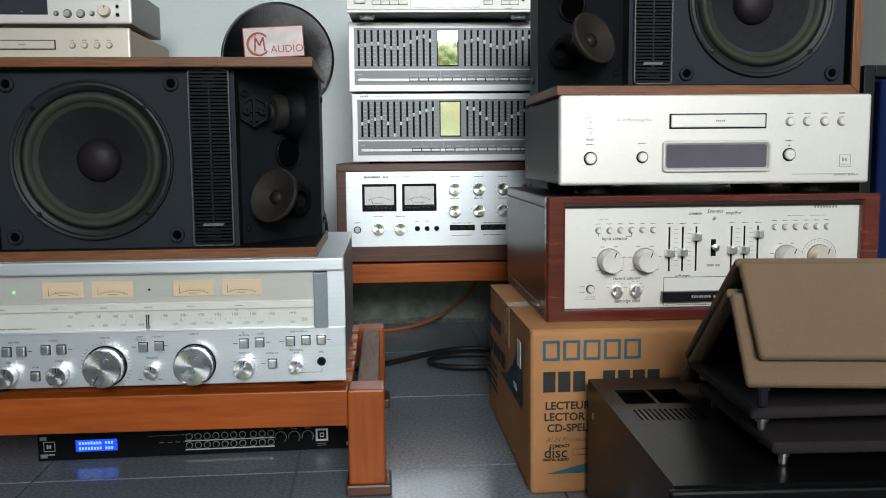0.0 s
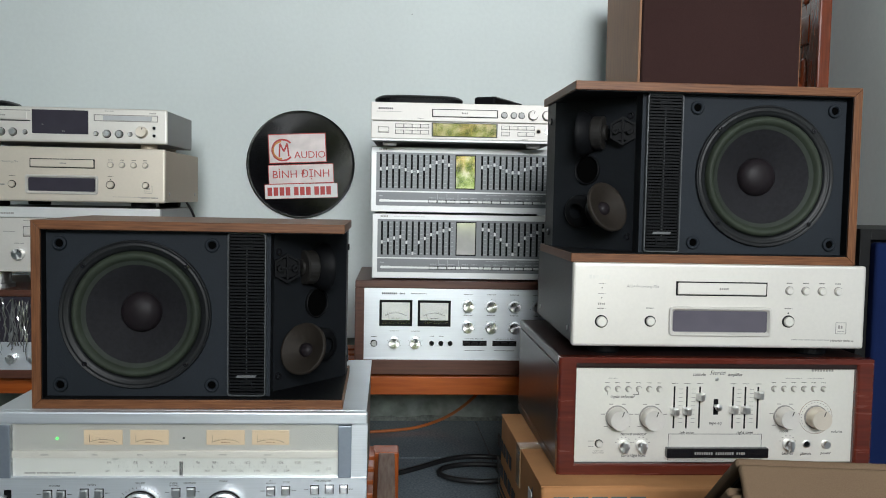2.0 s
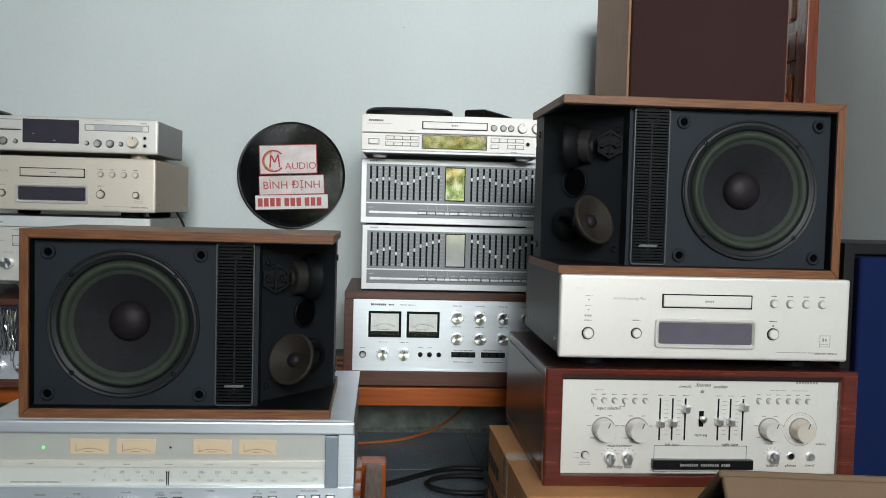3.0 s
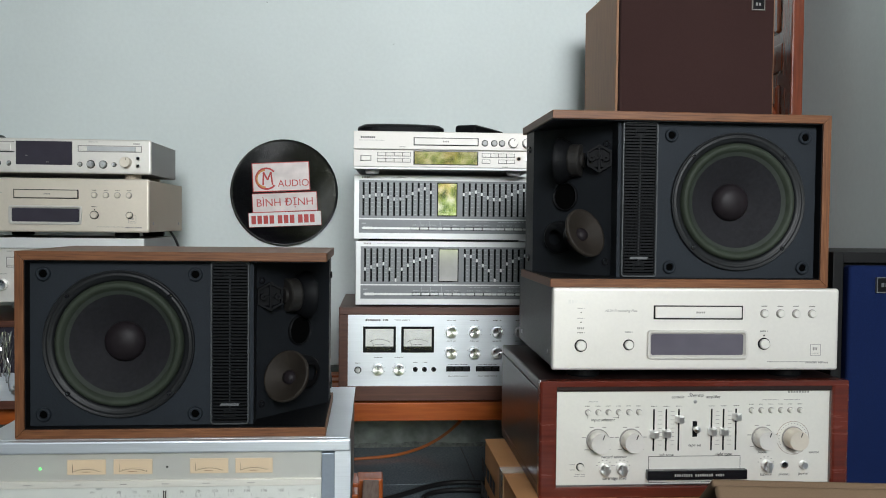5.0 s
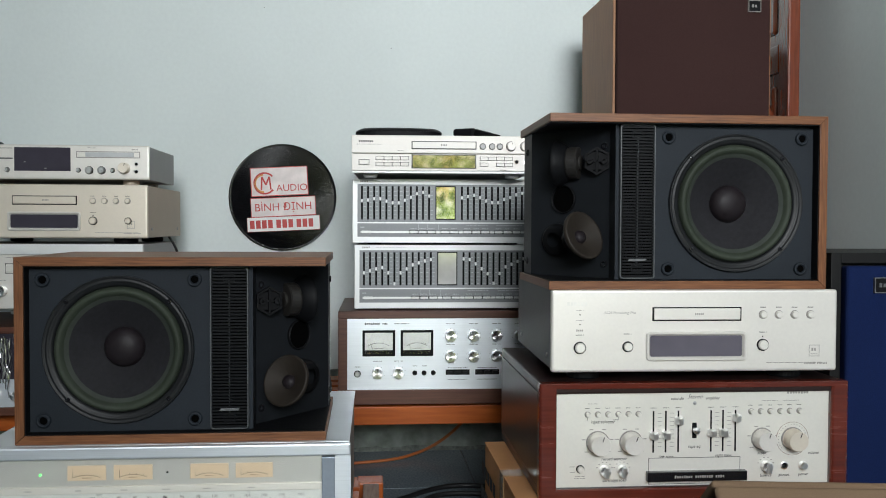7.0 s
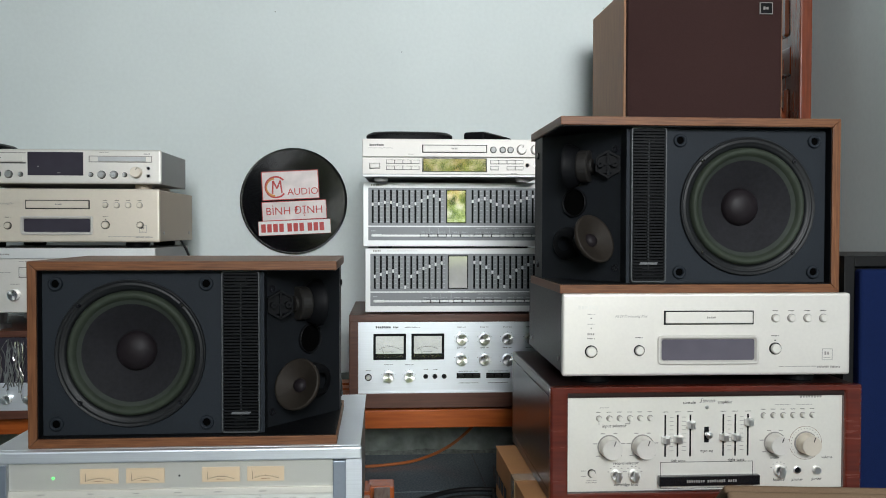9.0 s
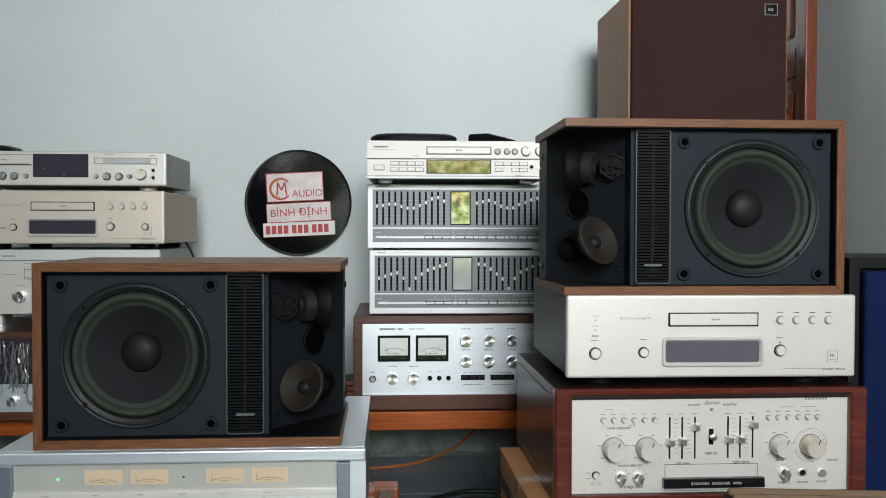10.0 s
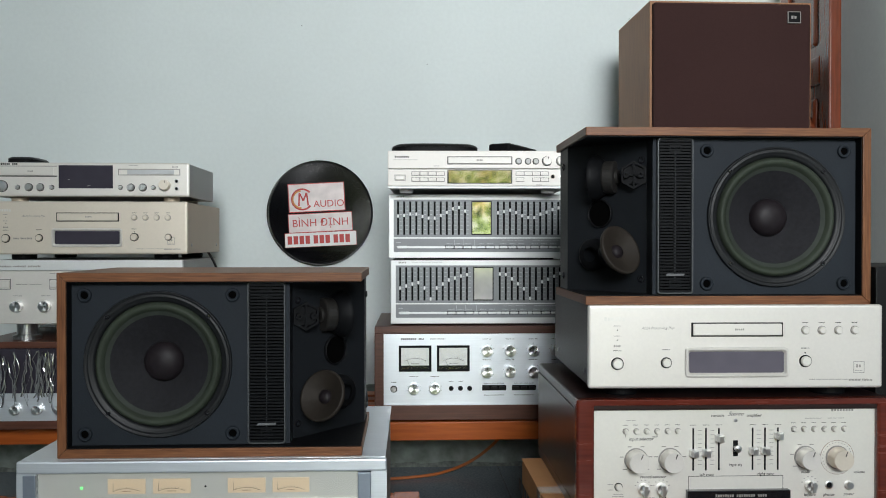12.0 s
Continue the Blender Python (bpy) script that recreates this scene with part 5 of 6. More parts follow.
# ---- back stack: integrated amplifier, two equalizers, a disc player ----
def meter_amplifier(m):
    W, H, D, T = 0.478, 0.214, 0.36, 0.017
    a = thing("meter_amplifier", m, "silver amplifier with two square meters in a brown wooden case", "amplifier")
    part("case_top", block(0, W, 0, D, H - T, H, 0.0015), BROWNWOOD, a)
    part("case_base", block(0, W, 0, D, 0, 0.034, 0.0015), BROWNWOOD, a)
    for x, t in ((0, 0.0205), (W - T, T)):
        part("case_side", block(x, x + t, 0, D, 0.034, H - T, 0.001), BROWNWOOD, a)
    part("case_back", block(0.0205, W - T, D - 0.01, D - 0.002, 0.034, H - T), BLACK, a)
    x0, w, zt, h, Y = 0.0205, W - T - 0.0205, H - T, H - T - 0.034, 0.004
    fx, fz = (lambda u: x0 + w * u), (lambda v: zt - h * v)
    part("faceplate", block(x0, x0 + w, Y, Y + 0.006, zt - h, zt), ALU, a, "brushed silver faceplate")
    part("face_edge", block(x0, x0 + w, Y - 0.0015, Y, zt - h, zt - h + 0.004), ALU, a)
    for u0, u1 in ((0.078, 0.247), (0.275, 0.445)):
        mt = part("meter", frame_strip(fx(u0), fx(u1), fz(0.53), fz(0.165), Y - 0.003, Y, 0.0055, 0.0008), BLACK, a, "square meter in a black frame")
        part("meter_face", block(fx(u0) + 0.004, fx(u1) - 0.004, Y - 0.001, Y, fz(0.505), fz(0.19)), WHITEMETER, mt)
        part("meter_shade", block(fx(u0) + 0.0055, fx(u1) - 0.0055, Y - 0.0022, Y - 0.001, fz(0.505), fz(0.445)), BLACK, mt)
        cx, cz = fx((u0 + u1) / 2), fz(0.62)
        arc_strip(mt, "meter_scale", cx, cz, 0.0445, 0.0452, 58, 122, Y - 0.0012, BLACKINK)
        tk = bmesh.new()
        for k in range(11):
            g = radians(60 + 60 * k / 10)
            add_box(tk, cx + 0.047 * math.cos(g) - 0.0002, cx + 0.047 * math.cos(g) + 0.0002, Y - 0.0015, Y - 0.001, cz + 0.047 * math.sin(g) - 0.0012, cz + 0.047 * math.sin(g) + 0.0012)
        tagged(part("meter_ticks", tk, BLACKINK, mt), kind="stuff")
        nd = block(-0.0003, 0.0003, -0.0003, 0, 0.018, 0.047)
        no = part("needle", nd, BLACKINK, mt)
        no.matrix_local = pose(cx, Y - 0.0014, cz, 0, -24, 0)
        bars(mt, [(cx, fz(0.42), 0.02, 0.0014)], BLACKINK, Y - 0.0012)
        pn = bmesh.new()
        pn.faces.new([pn.verts.new(c) for c in ((fx(u0) + 0.005, Y - 0.0026, fz(0.50)), (fx(u1) - 0.005, Y - 0.0026, fz(0.50)), (fx(u1) - 0.005, Y - 0.0022, fz(0.195)), (fx(u0) + 0.005, Y - 0.0022, fz(0.195)))])
        part("meter_glass", pn, SMOKE, mt).visible_shadow = False
    for u, v, rr in ((0.535, 0.243, 0.0125), (0.655, 0.243, 0.0125), (0.775, 0.243, 0.0125), (0.895, 0.243, 0.0125), (0.535, 0.535, 0.0125), (0.655, 0.535, 0.0125), (0.775, 0.535, 0.0125), (0.895, 0.535, 0.0125),
                     (0.156, 0.765, 0.0120), (0.264, 0.765, 0.0120)):
        knob("control_knob", a, fx(u), fz(v), rr, 0.016, y=Y, turn=random.uniform(-60, 60))
        tk = bmesh.new()
        for k in range(7):
            g = radians(-20 + 220 * k / 6)
            add_box(tk, fx(u) + rr * 1.3 * math.cos(g) - 0.0005, fx(u) + rr * 1.3 * math.cos(g) + 0.0005, Y - 0.0003, Y, fz(v) + rr * 1.3 * math.sin(g) - 0.0005, fz(v) + rr * 1.3 * math.sin(g) + 0.0005)
        tagged(part("knob_scale", tk, BLACKINK, a), kind="stuff")
        bars(a, [(fx(u), fz(v - 0.165), 0.02, 0.0018)], BLACKINK, Y)
    ring("button_ring", a, fx(0.052), fz(0.775), 0.006, 0.0078, 0.002, BLACK, Y, 24)
    round_button(a, fx(0.052), fz(0.775), 0.006, 0.006, ALU_KNOB, Y, "power_button")
    bars(a, [(fx(0.052), fz(0.68), 0.012, 0.0018), (fx(0.35), fz(0.67), 0.01, 0.0016), (fx(0.40), fz(0.67), 0.01, 0.0016)], BLACKINK, Y)
    for u in (0.349, 0.397, 0.445):
        hole("jack", a, fx(u), fz(0.768), 0.0056, BLACK, Y, BLACKSTEEL)
    for u0, u1 in ((0.51, 0.635), (0.665, 0.79), (0.82, 0.945)):
        part("switch_row", block(fx(u0), fx(u1), Y - 0.0008, Y, fz(0.80), fz(0.725), 0.0003), BLACK, a)
        for k in range(3):
            xx = fx(u0 + (u1 - u0) * (k + 0.5) / 3)
            button(a, xx, fz(0.765), 0.013, 0.007, 0.004, BLACKSTEEL, Y)
        bars(a, [(fx((u0 + u1) / 2), fz(0.865), 0.045, 0.0018), (fx((u0 + u1) / 2), fz(0.70), 0.045, 0.0015)], BLACKINK, Y)
    bars(a, [(fx(0.13), fz(0.075), 0.035, 0.005), (fx(0.195), fz(0.075), 0.012, 0.004), (fx(0.28), fz(0.075), 0.035, 0.0022)], BLACKINK, Y)
    return a


BS = 2.2     # turn of the back stack
meter_amplifier(pose(-0.159, 1.993, 0.2305, 0, 0, BS))


def equalizer(m, curve, label, tint):
    W, H, D = 0.420, 0.1505, 0.31
    e = thing("graphic_equalizer", m, label, "equalizer", "stacked equalizers")
    part("case", block(0.003, W - 0.003, 0.005, D, 0.004, H - 0.001, 0.001), SILVERSIDE, e)
    for x in (0.05, W - 0.05):
        for y in (0.04, D - 0.04):
            part("foot", lathe([(0, 0), (0.016, 0), (0.016, 0.0045), (0, 0.0045)], pose(x, y, 0), 18), BLACK, e)
    part("faceplate", block(0, W, -0.003, 0.005, 0.004, H, 0.0012), SILVER, e, "silver-grey front frame")
    fx, fz = (lambda u: W * u), (lambda v: H - (H - 0.004) * v)
    part("slider_panel", block(fx(0.028), fx(0.972), -0.0035, -0.002, fz(0.675), fz(0.085)), GREYPANEL, e, "dark grey slider panel")
    part("button_panel", block(fx(0.028), fx(0.972), -0.0035, -0.002, fz(0.905), fz(0.695)), GREYPANEL, e)
    Y = -0.0035
    tk = bmesh.new()
    for side in range(2):
        for k in range(12):
            u = (0.052 + 0.0332 * k) if side == 0 else (0.597 + 0.0332 * k)
            part("slider_slot", block(fx(u) - 0.0023, fx(u) + 0.0023, Y - 0.0003, Y + 0.0005, fz(0.635), fz(0.115)), BLACK, e)
            button(e, fx(u), fz(0.115 + 0.52 * curve[side * 12 + k]), 0.0042, 0.0070, 0.007, WHITEINK, Y, "slider_cap", 0.0005)
            for j in range(9):
                z = fz(0.14 + 0.47 * j / 8)
                add_box(tk, fx(u) + 0.0035, fx(u) + 0.0088, Y - 0.0003, Y, z - 0.0004, z + 0.0004)
    tagged(part("slider_scale", tk, TICKGREY, e), kind="stuff")
    ds = part("display_frame", frame_strip(fx(0.452), fx(0.563), fz(0.635), fz(0.11), Y - 0.002, Y, 0.0022, 0.0004), BLACK, e)
    part("display", block(fx(0.456), fx(0.559), Y - 0.001, Y, fz(0.625), fz(0.12)), tint, ds, "mirror-like level display")
    part("stripe", block(fx(0.045), fx(0.955), Y - 0.0005, Y, fz(0.845), fz(0.815)), SILVER, e)
    button(e, fx(0.075), fz(0.83), 0.022, 0.0062, 0.003, SILVER, Y)
    for u in (0.333, 0.382, 0.431, 0.505, 0.555, 0.628, 0.677, 0.726, 0.80, 0.85, 0.90):
        part("button_seat", block(fx(u) - 0.0102, fx(u) + 0.0102, Y - 0.0008, Y, fz(0.855), fz(0.805)), BLACK, e)
        button(e, fx(u), fz(0.83), 0.0185, 0.0052, 0.0024, SILVER, Y)
        bars(e, [(fx(u), fz(0.775), 0.014, 0.0015)], GREYLINE, Y)
    bars(e, [(fx(0.055), fz(0.755), 0.01, 0.002), (fx(0.68), fz(0.72), 0.05, 0.0012), (fx(0.86), fz(0.72), 0.06, 0.0012)], GREYLINE, Y)
    bars(e, [(fx(0.065), fz(0.04), 0.018, 0.0042)], GREYINK, -0.003)
    bars(e, [(fx(0.2), fz(0.04), 0.07, 0.002)], GREYLINE, -0.003)
    for u in (0.36, 0.41, 0.47):
        part("divider", block(fx(u) - 0.0003, fx(u) + 0.0003, Y - 0.0003, Y, fz(0.80), fz(0.71)), GREYLINE, e)
    return e


lower = (0.62, 0.56, 0.5, 0.46, 0.62, 0.95, 0.62, 0.5, 0.38, 0.32, 0.26, 0.22, 0.2, 0.22, 0.35, 0.5, 0.65, 0.94, 0.64, 0.44, 0.36, 0.27, 0.19, 0.16)
upper = (0.44, 0.42, 0.38, 0.38, 0.45, 0.5, 0.5, 0.42, 0.33, 0.22, 0.18, 0.29, 0.34, 0.3, 0.26, 0.33, 0.43, 0.48, 0.48, 0.38, 0.32, 0.24, 0.19, 0.13)
equalizer(pose(-0.1240, 2.017, 0.4445, 0, 0, BS), lower, "silver-grey graphic equalizer with black sliders on the wooden amplifier", WHITELCD)
equalizer(pose(-0.1285, 2.014, 0.5955, 0, 0, BS), upper, "silver-grey graphic equalizer stacked on a matching one", MIRRORLCD)


def video_player(m):
    W, H, D = 0.398, 0.0915, 0.28
    p = thing("video_disc_player", m, "silver video disc player on top of the equalizers", "disc player")
    z0 = 0.008
    fx, fz = (lambda u: W * u), (lambda v: H - (H - z0) * v)
    part("case", block(0.003, W - 0.003, 0.006, D, z0, H - 0.001, 0.002), SILVERSIDE, p)
    for x in (0.04, W - 0.04):
        for y in (0.035, D - 0.04):
            part("foot", lathe([(0, 0), (0.014, 0), (0.016, 0.006), (0.016, 0.0085), (0, 0.0085)], pose(x, y, 0), 22), SILVER, p)
    part("upper_front", block(0, W, -0.003, 0.006, fz(0.47), H, 0.0015), VIDEOPLATE, p)
    part("lower_front", block(0, W, -0.001, 0.006, z0 + 0.006, fz(0.485), 0.0015), VIDEOPLATE, p)
    part("bottom_lip", block(0, W, -0.004, 0.006, z0, z0 + 0.0055, 0.0015), SILVER, p)
    Y = -0.003
    part("tray_surround", block(fx(0.33), fx(0.69), Y - 0.0004, Y, fz(0.362), fz(0.152)), BLACK, p)
    t = part("disc_tray", block(fx(0.335), fx(0.685), Y - 0.0025, Y, fz(0.34), fz(0.17), 0.001), VIDEOPLATE, p, "disc tray front")
    bars(t, [(fx(0.51), fz(0.25), 0.014, 0.004)], GREYINK, Y - 0.0025)
    part("display", block(fx(0.33), fx(0.69), -0.003, -0.001, fz(0.865), fz(0.50), 0.0004), GLOSSBLACK, p, "gloss black display window")
    pn = part("display_glass", block(fx(0.338), fx(0.682), -0.0036, -0.003, fz(0.845), fz(0.525)), DARKPANE, p, "reflective display pane")
    for u in (0.725, 0.777, 0.82):
        round_button(p, fx(u), fz(0.28), 0.006, 0.004, SILVERSIDE, Y)
        ring("button_ring", p, fx(u), fz(0.28), 0.006, 0.0072, 0.001, BLACK, Y, 22)
    for u in (0.882, 0.96):
        knob("control_knob", p, fx(u), fz(0.27), 0.0095, 0.012, VIDEOPLATE, y=Y)
        ring("knob_ring", p, fx(u), fz(0.27), 0.0097, 0.011, 0.001, BLACK, Y, 26)
    for j, v in enumerate((0.60, 0.76)):
        for k in range(4):
            for base in (0.155, 0.733):
                if base > 0.7 and j == 1 and k == 1:
                    continue
                part("button_seat", block(fx(base + 0.0455 * k) - 0.0093, fx(base + 0.0455 * k) + 0.0093, -0.0014, -0.001, fz(v) - 0.0044, fz(v) + 0.0044), BLACKINK, p)
                button(p, fx(base + 0.0455 * k), fz(v), 0.0170, 0.0072, 0.0022, VIDEOPLATE, -0.001)
    button(p, fx(0.068), fz(0.71), 0.021, 0.010, 0.003, VIDEOPLATE, -0.001, "power_button")
    part("button_outline", frame_strip(fx(0.068) - 0.0118, fx(0.068) + 0.0118, fz(0.71) - 0.0063, fz(0.71) + 0.0063, -0.0016, -0.001, 0.0008), BLACKINK, p)
    hole("phones_jack", p, fx(0.915), fz(0.68), 0.005, BLACK, -0.001, GOLDSIDE)
    knob("phones_level", p, fx(0.965), fz(0.68), 0.006, 0.006, y=-0.001, pointer=False)
    bars(p, [(fx(0.085), fz(0.16), 0.036, 0.0045)], BLACKINK, Y)
    bars(p, [(fx(0.10), fz(0.24), 0.055, 0.0014), (fx(0.27), fz(0.40), 0.013, 0.0018), (fx(0.84), fz(0.90), 0.013, 0.002)], GREYINK, Y)
    return p


video_player(pose(-0.1250, 1.942, 0.7462, 0, 0, 0.8))


def lid_box(m, w, d, h, label, name, cat):
    """A low black moulded case with rounded ends and a domed lid."""
    t = thing(name, m, label, cat)
    n = 36
    outline = []
    for k in range(n):
        a = 2 * math.pi * k / n
        c, s = math.cos(a), math.sin(a)
        outline.append((w / 2 * math.copysign(abs(c) ** 0.55, c), d / 2 * math.copysign(abs(s) ** 0.55, s)))
    part("shell", prism(outline, 0, h * 0.62), BLACK, t)
    bm = bmesh.new()
    rows = []
    for f, z in ((1.01, h * 0.62), (0.99, h * 0.75), (0.9, h * 0.93), (0.7, h)):
        rows.append([bm.verts.new((x * f, y * f, z)) for x, y in outline])
    for a, b in zip(rows, rows[1:]):
        for k in range(n):
            bm.faces.new((a[k], a[(k + 1) % n], b[(k + 1) % n], b[k]))
    bm.faces.new(rows[-1])
    bmesh.ops.recalc_face_normals(bm, faces=bm.faces)
    part("lid", bm, BLACKSTEEL, t, "", True)
    return t


lid_box(pose(-0.024, 2.055, 0.8376, 0, 0, 4), 0.198, 0.13, 0.024, "low black oval case lying on the silver player", "oval_case", "case")


def remote(m, w, d, label):
    r = thing("remote_control", m, label, "remote control")
    part("body", block(0, w, 0, d, 0.0, 0.019, 0.006, 3), BLACK, r)
    for j in range(6):
        for k in range(3):
            part("key", block(0.014 + k * 0.012, 0.021 + k * 0.012, 0.018 + j * 0.018, 0.026 + j * 0.018, 0.0185, 0.0205, 0.0006), GREYINK, r)
    return r


remote(pose(0.098, 1.975, 0.8376, 0, 0, -28), 0.052, 0.165, "black remote control lying on the silver player")


# ---- left back stack ----
LS = 3.0
LX0 = -1.012


def recorder(m):
    W, H, D = 0.439, 0.0875, 0.25
    p = thing("disc_recorder", m, "slim silver disc recorder on top of the gold player", "disc recorder")
    z0 = 0.012
    fx, fz = (lambda u: W * u), (lambda v: H - (H - z0) * v)
    part("case", block(0.003, W - 0.003, 0.006, D, z0, H - 0.001, 0.002), SILVERSIDE, p)
    part("faceplate", block(0, W, -0.003, 0.006, z0, H, 0.004, 3), CHAMPAGNE, p)
    for x in (0.05, W - 0.05):
        for y in (0.04, D - 0.04):
            part("foot", lathe([(0, 0), (0.017, 0), (0.018, 0.003), (0.018, 0.0125), (0, 0.0125)], pose(x, y, 0), 24), GOLDSIDE, p)
    Y = -0.003
    part("display", block(fx(0.348), fx(0.618), Y - 0.001, Y, fz(0.76), fz(0.08), 0.0004), LCDDARK, p, "dark display window")
    part("slot_groove", block(fx(0.02), fx(0.34), Y - 0.0004, Y, fz(0.12), fz(0.10)), GREYINK, p)
    t = part("disc_tray", block(fx(0.04), fx(0.325), Y - 0.002, Y, fz(0.37), fz(0.16), 0.001), CHAMPAGNE, p)
    part("tray_groove", block(fx(0.02), fx(0.34), Y - 0.0005, Y, fz(0.42), fz(0.385)), BLACKINK, p)
    bars(t, [(fx(0.21), fz(0.26), 0.012, 0.003)], GREYINK, Y - 0.002)
    part("card_slot", frame_strip(fx(0.645), fx(0.955), fz(0.37), fz(0.18), Y - 0.001, Y, 0.0016), GREYINK, p)
    part("card_flap", block(fx(0.69), fx(0.925), Y - 0.002, Y, fz(0.34), fz(0.21), 0.0006), GREYLINE, p)
    for u, v, rr in ((0.067, 0.70, 0.0115), (0.655, 0.73, 0.0038), (0.707, 0.73, 0.0075), (0.767, 0.73, 0.0075), (0.820, 0.73, 0.0038), (0.144, 0.73, 0.004), (0.200, 0.73, 0.0075), (0.256, 0.73, 0.0075), (0.314, 0.73, 0.004)):
        ring("button_ring", p, fx(u), fz(v), rr, rr + 0.0014, 0.001, BLACK, Y, 24)
        round_button(p, fx(u), fz(v), rr, 0.006, ALU_KNOB, Y)
    knob("level_knob", p, fx(0.88), fz(0.66), 0.0115, 0.016, GOLDPLATE, y=Y)
    for v in (0.54, 0.76):
        hole("jack", p, fx(0.937), fz(v), 0.0042, BLACK, Y, STEEL)
    bars(p, [(fx(0.09), fz(0.05), 0.05, 0.005)], BLACKINK, Y)
    bars(p, [(fx(0.72), fz(0.08), 0.02, 0.0016), (fx(0.93), fz(0.12), 0.014, 0.003)], GREYINK, Y)
    bars(p, [(fx(0.50), fz(0.68), 0.006, 0.002), (fx(0.40), fz(0.5), 0.004, 0.002)], GREYINK, Y - 0.001)
    return p


recorder(pose(-1.009, 1.942, 0.7255, 0, 0, LS))
disc_player(pose(-0.9995, 1.912, 0.5975, 0, 0, LS), 0.434, 0.128, 0.345, GOLDPLATE, GOLDSIDE, "pale gold disc player between the recorder and the wide amplifier", lower=True)
lid_box(pose(-0.965, 2.035, 0.813, 0, 0, 6), 0.066, 0.12, 0.017, "small black case lying on the slim recorder", "small_case", "case")


def wide_amplifier(m):
    W, H, D = 0.436, 0.177, 0.33
    p = thing("wide_amplifier", m, "plain silver amplifier with small knobs under the gold player", "amplifier")
    z0 = 0.038
    fx, fz = (lambda u: W * u), (lambda v: H - (H - z0) * v)
    part("case", block(0.002, W - 0.002, 0.008, D, z0, H - 0.001, 0.001), SILVERSIDE, p)
    part("faceplate", block(0, W, -0.002, 0.008, z0, fz(0.17), 0.0015), CHAMPAGNE, p)
    part("top_band", block(0, W, -0.004, 0.008, fz(0.165), H, 0.0015), SILVER, p)
    for x in (0.08, W - 0.08):
        for y in (0.05, D - 0.05):
            part("foot", lathe([(0, 0), (0.03, 0), (0.03, 0.009), (0.022, 0.010), (0.022, 0.0385), (0, 0.0385)], pose(x, y, 0), 28), STEEL, p)
    Y = -0.002
    for u in (0.051, 0.187, 0.324, 0.46):
        knob("control_knob", p, fx(u), fz(0.72), 0.0118, 0.016, y=Y)
        bars(p, [(fx(u), fz(0.56), 0.02, 0.0016)], GREYINK, Y)
    for u in (0.126, 0.371, 0.62, 0.85):
        part("button_seat", frame_strip(fx(u) - 0.012, fx(u) + 0.012, fz(0.46), fz(0.30), Y - 0.0006, Y, 0.001), BLACKINK, p)
        button(p, fx(u), fz(0.38), 0.021, 0.015, 0.004, CHAMPAGNE, Y)
    bars(p, [(fx(0.2), fz(0.10), 0.09, 0.004), (fx(0.28), fz(0.38), 0.025, 0.0016), (fx(0.21), fz(0.38), 0.025, 0.0016), (fx(0.37), fz(0.21), 0.02, 0.0016)], GREYINK, -0.004)
    return p


wide_amplifier(pose(-1.008, 1.900, 0.4205, 0, 0, LS))


def wrapped_tuner(m):
    W, H, D, T = 0.47, 0.190, 0.33, 0.014
    p = thing("wrapped_tuner", m, "wood-cased silver unit behind crinkled shiny clear film", "tuner")
    part("case_top", block(0, W, 0, D, H - T, H, 0.0015), BROWNWOOD, p)
    part("case_base", block(0, W, 0, D, 0, 0.018, 0.0015), BROWNWOOD, p)
    for x in (0, W - T):
        part("case_side", block(x, x + T, 0, D, 0.018, H - T, 0.001), BROWNWOOD, p)
    part("window", block(T, W - T, 0.006, 0.012, 0.075, H - T), LCDDARK, p, "dark dial window")
    part("faceplate", block(T, W - T, 0.003, 0.012, 0.018, 0.075), ALU, p)
    part("face_line", block(T, W - T, 0.001, 0.003, 0.074, 0.078), ALU, p)
    for k in range(9):
        knob("control_knob", p, 0.045 + 0.047 * k, 0.043, 0.010, 0.014, y=0.003)
    bm = bmesh.new()
    rng = random.Random(4)
    for k in range(150):
        x, z = rng.uniform(T, W - T), H - T - rng.uniform(0, 0.02)
        w, y = rng.uniform(0.0008, 0.003), -0.001 - rng.uniform(0, 0.006)
        prev = None
        while z > 0.03 + rng.uniform(0, 0.06):
            row = (bm.verts.new((x, y, z)), bm.verts.new((x + w, y - rng.uniform(-0.001, 0.002), z)))
            if prev:
                bm.faces.new((prev[0], prev[1], row[1], row[0]))
            prev = row
            x = min(W - T - 0.004, max(T, x + rng.uniform(-0.006, 0.006)))
            w = max(0.0006, w + rng.uniform(-0.001, 0.001))
            z -= rng.uniform(0.007, 0.02)
    part("film", bm, FILMGLOSS, p, "crinkled shiny clear film")
    return p


wrapped_tuner(pose(-1.02, 1.888, 0.2305, 0, 0, LS))


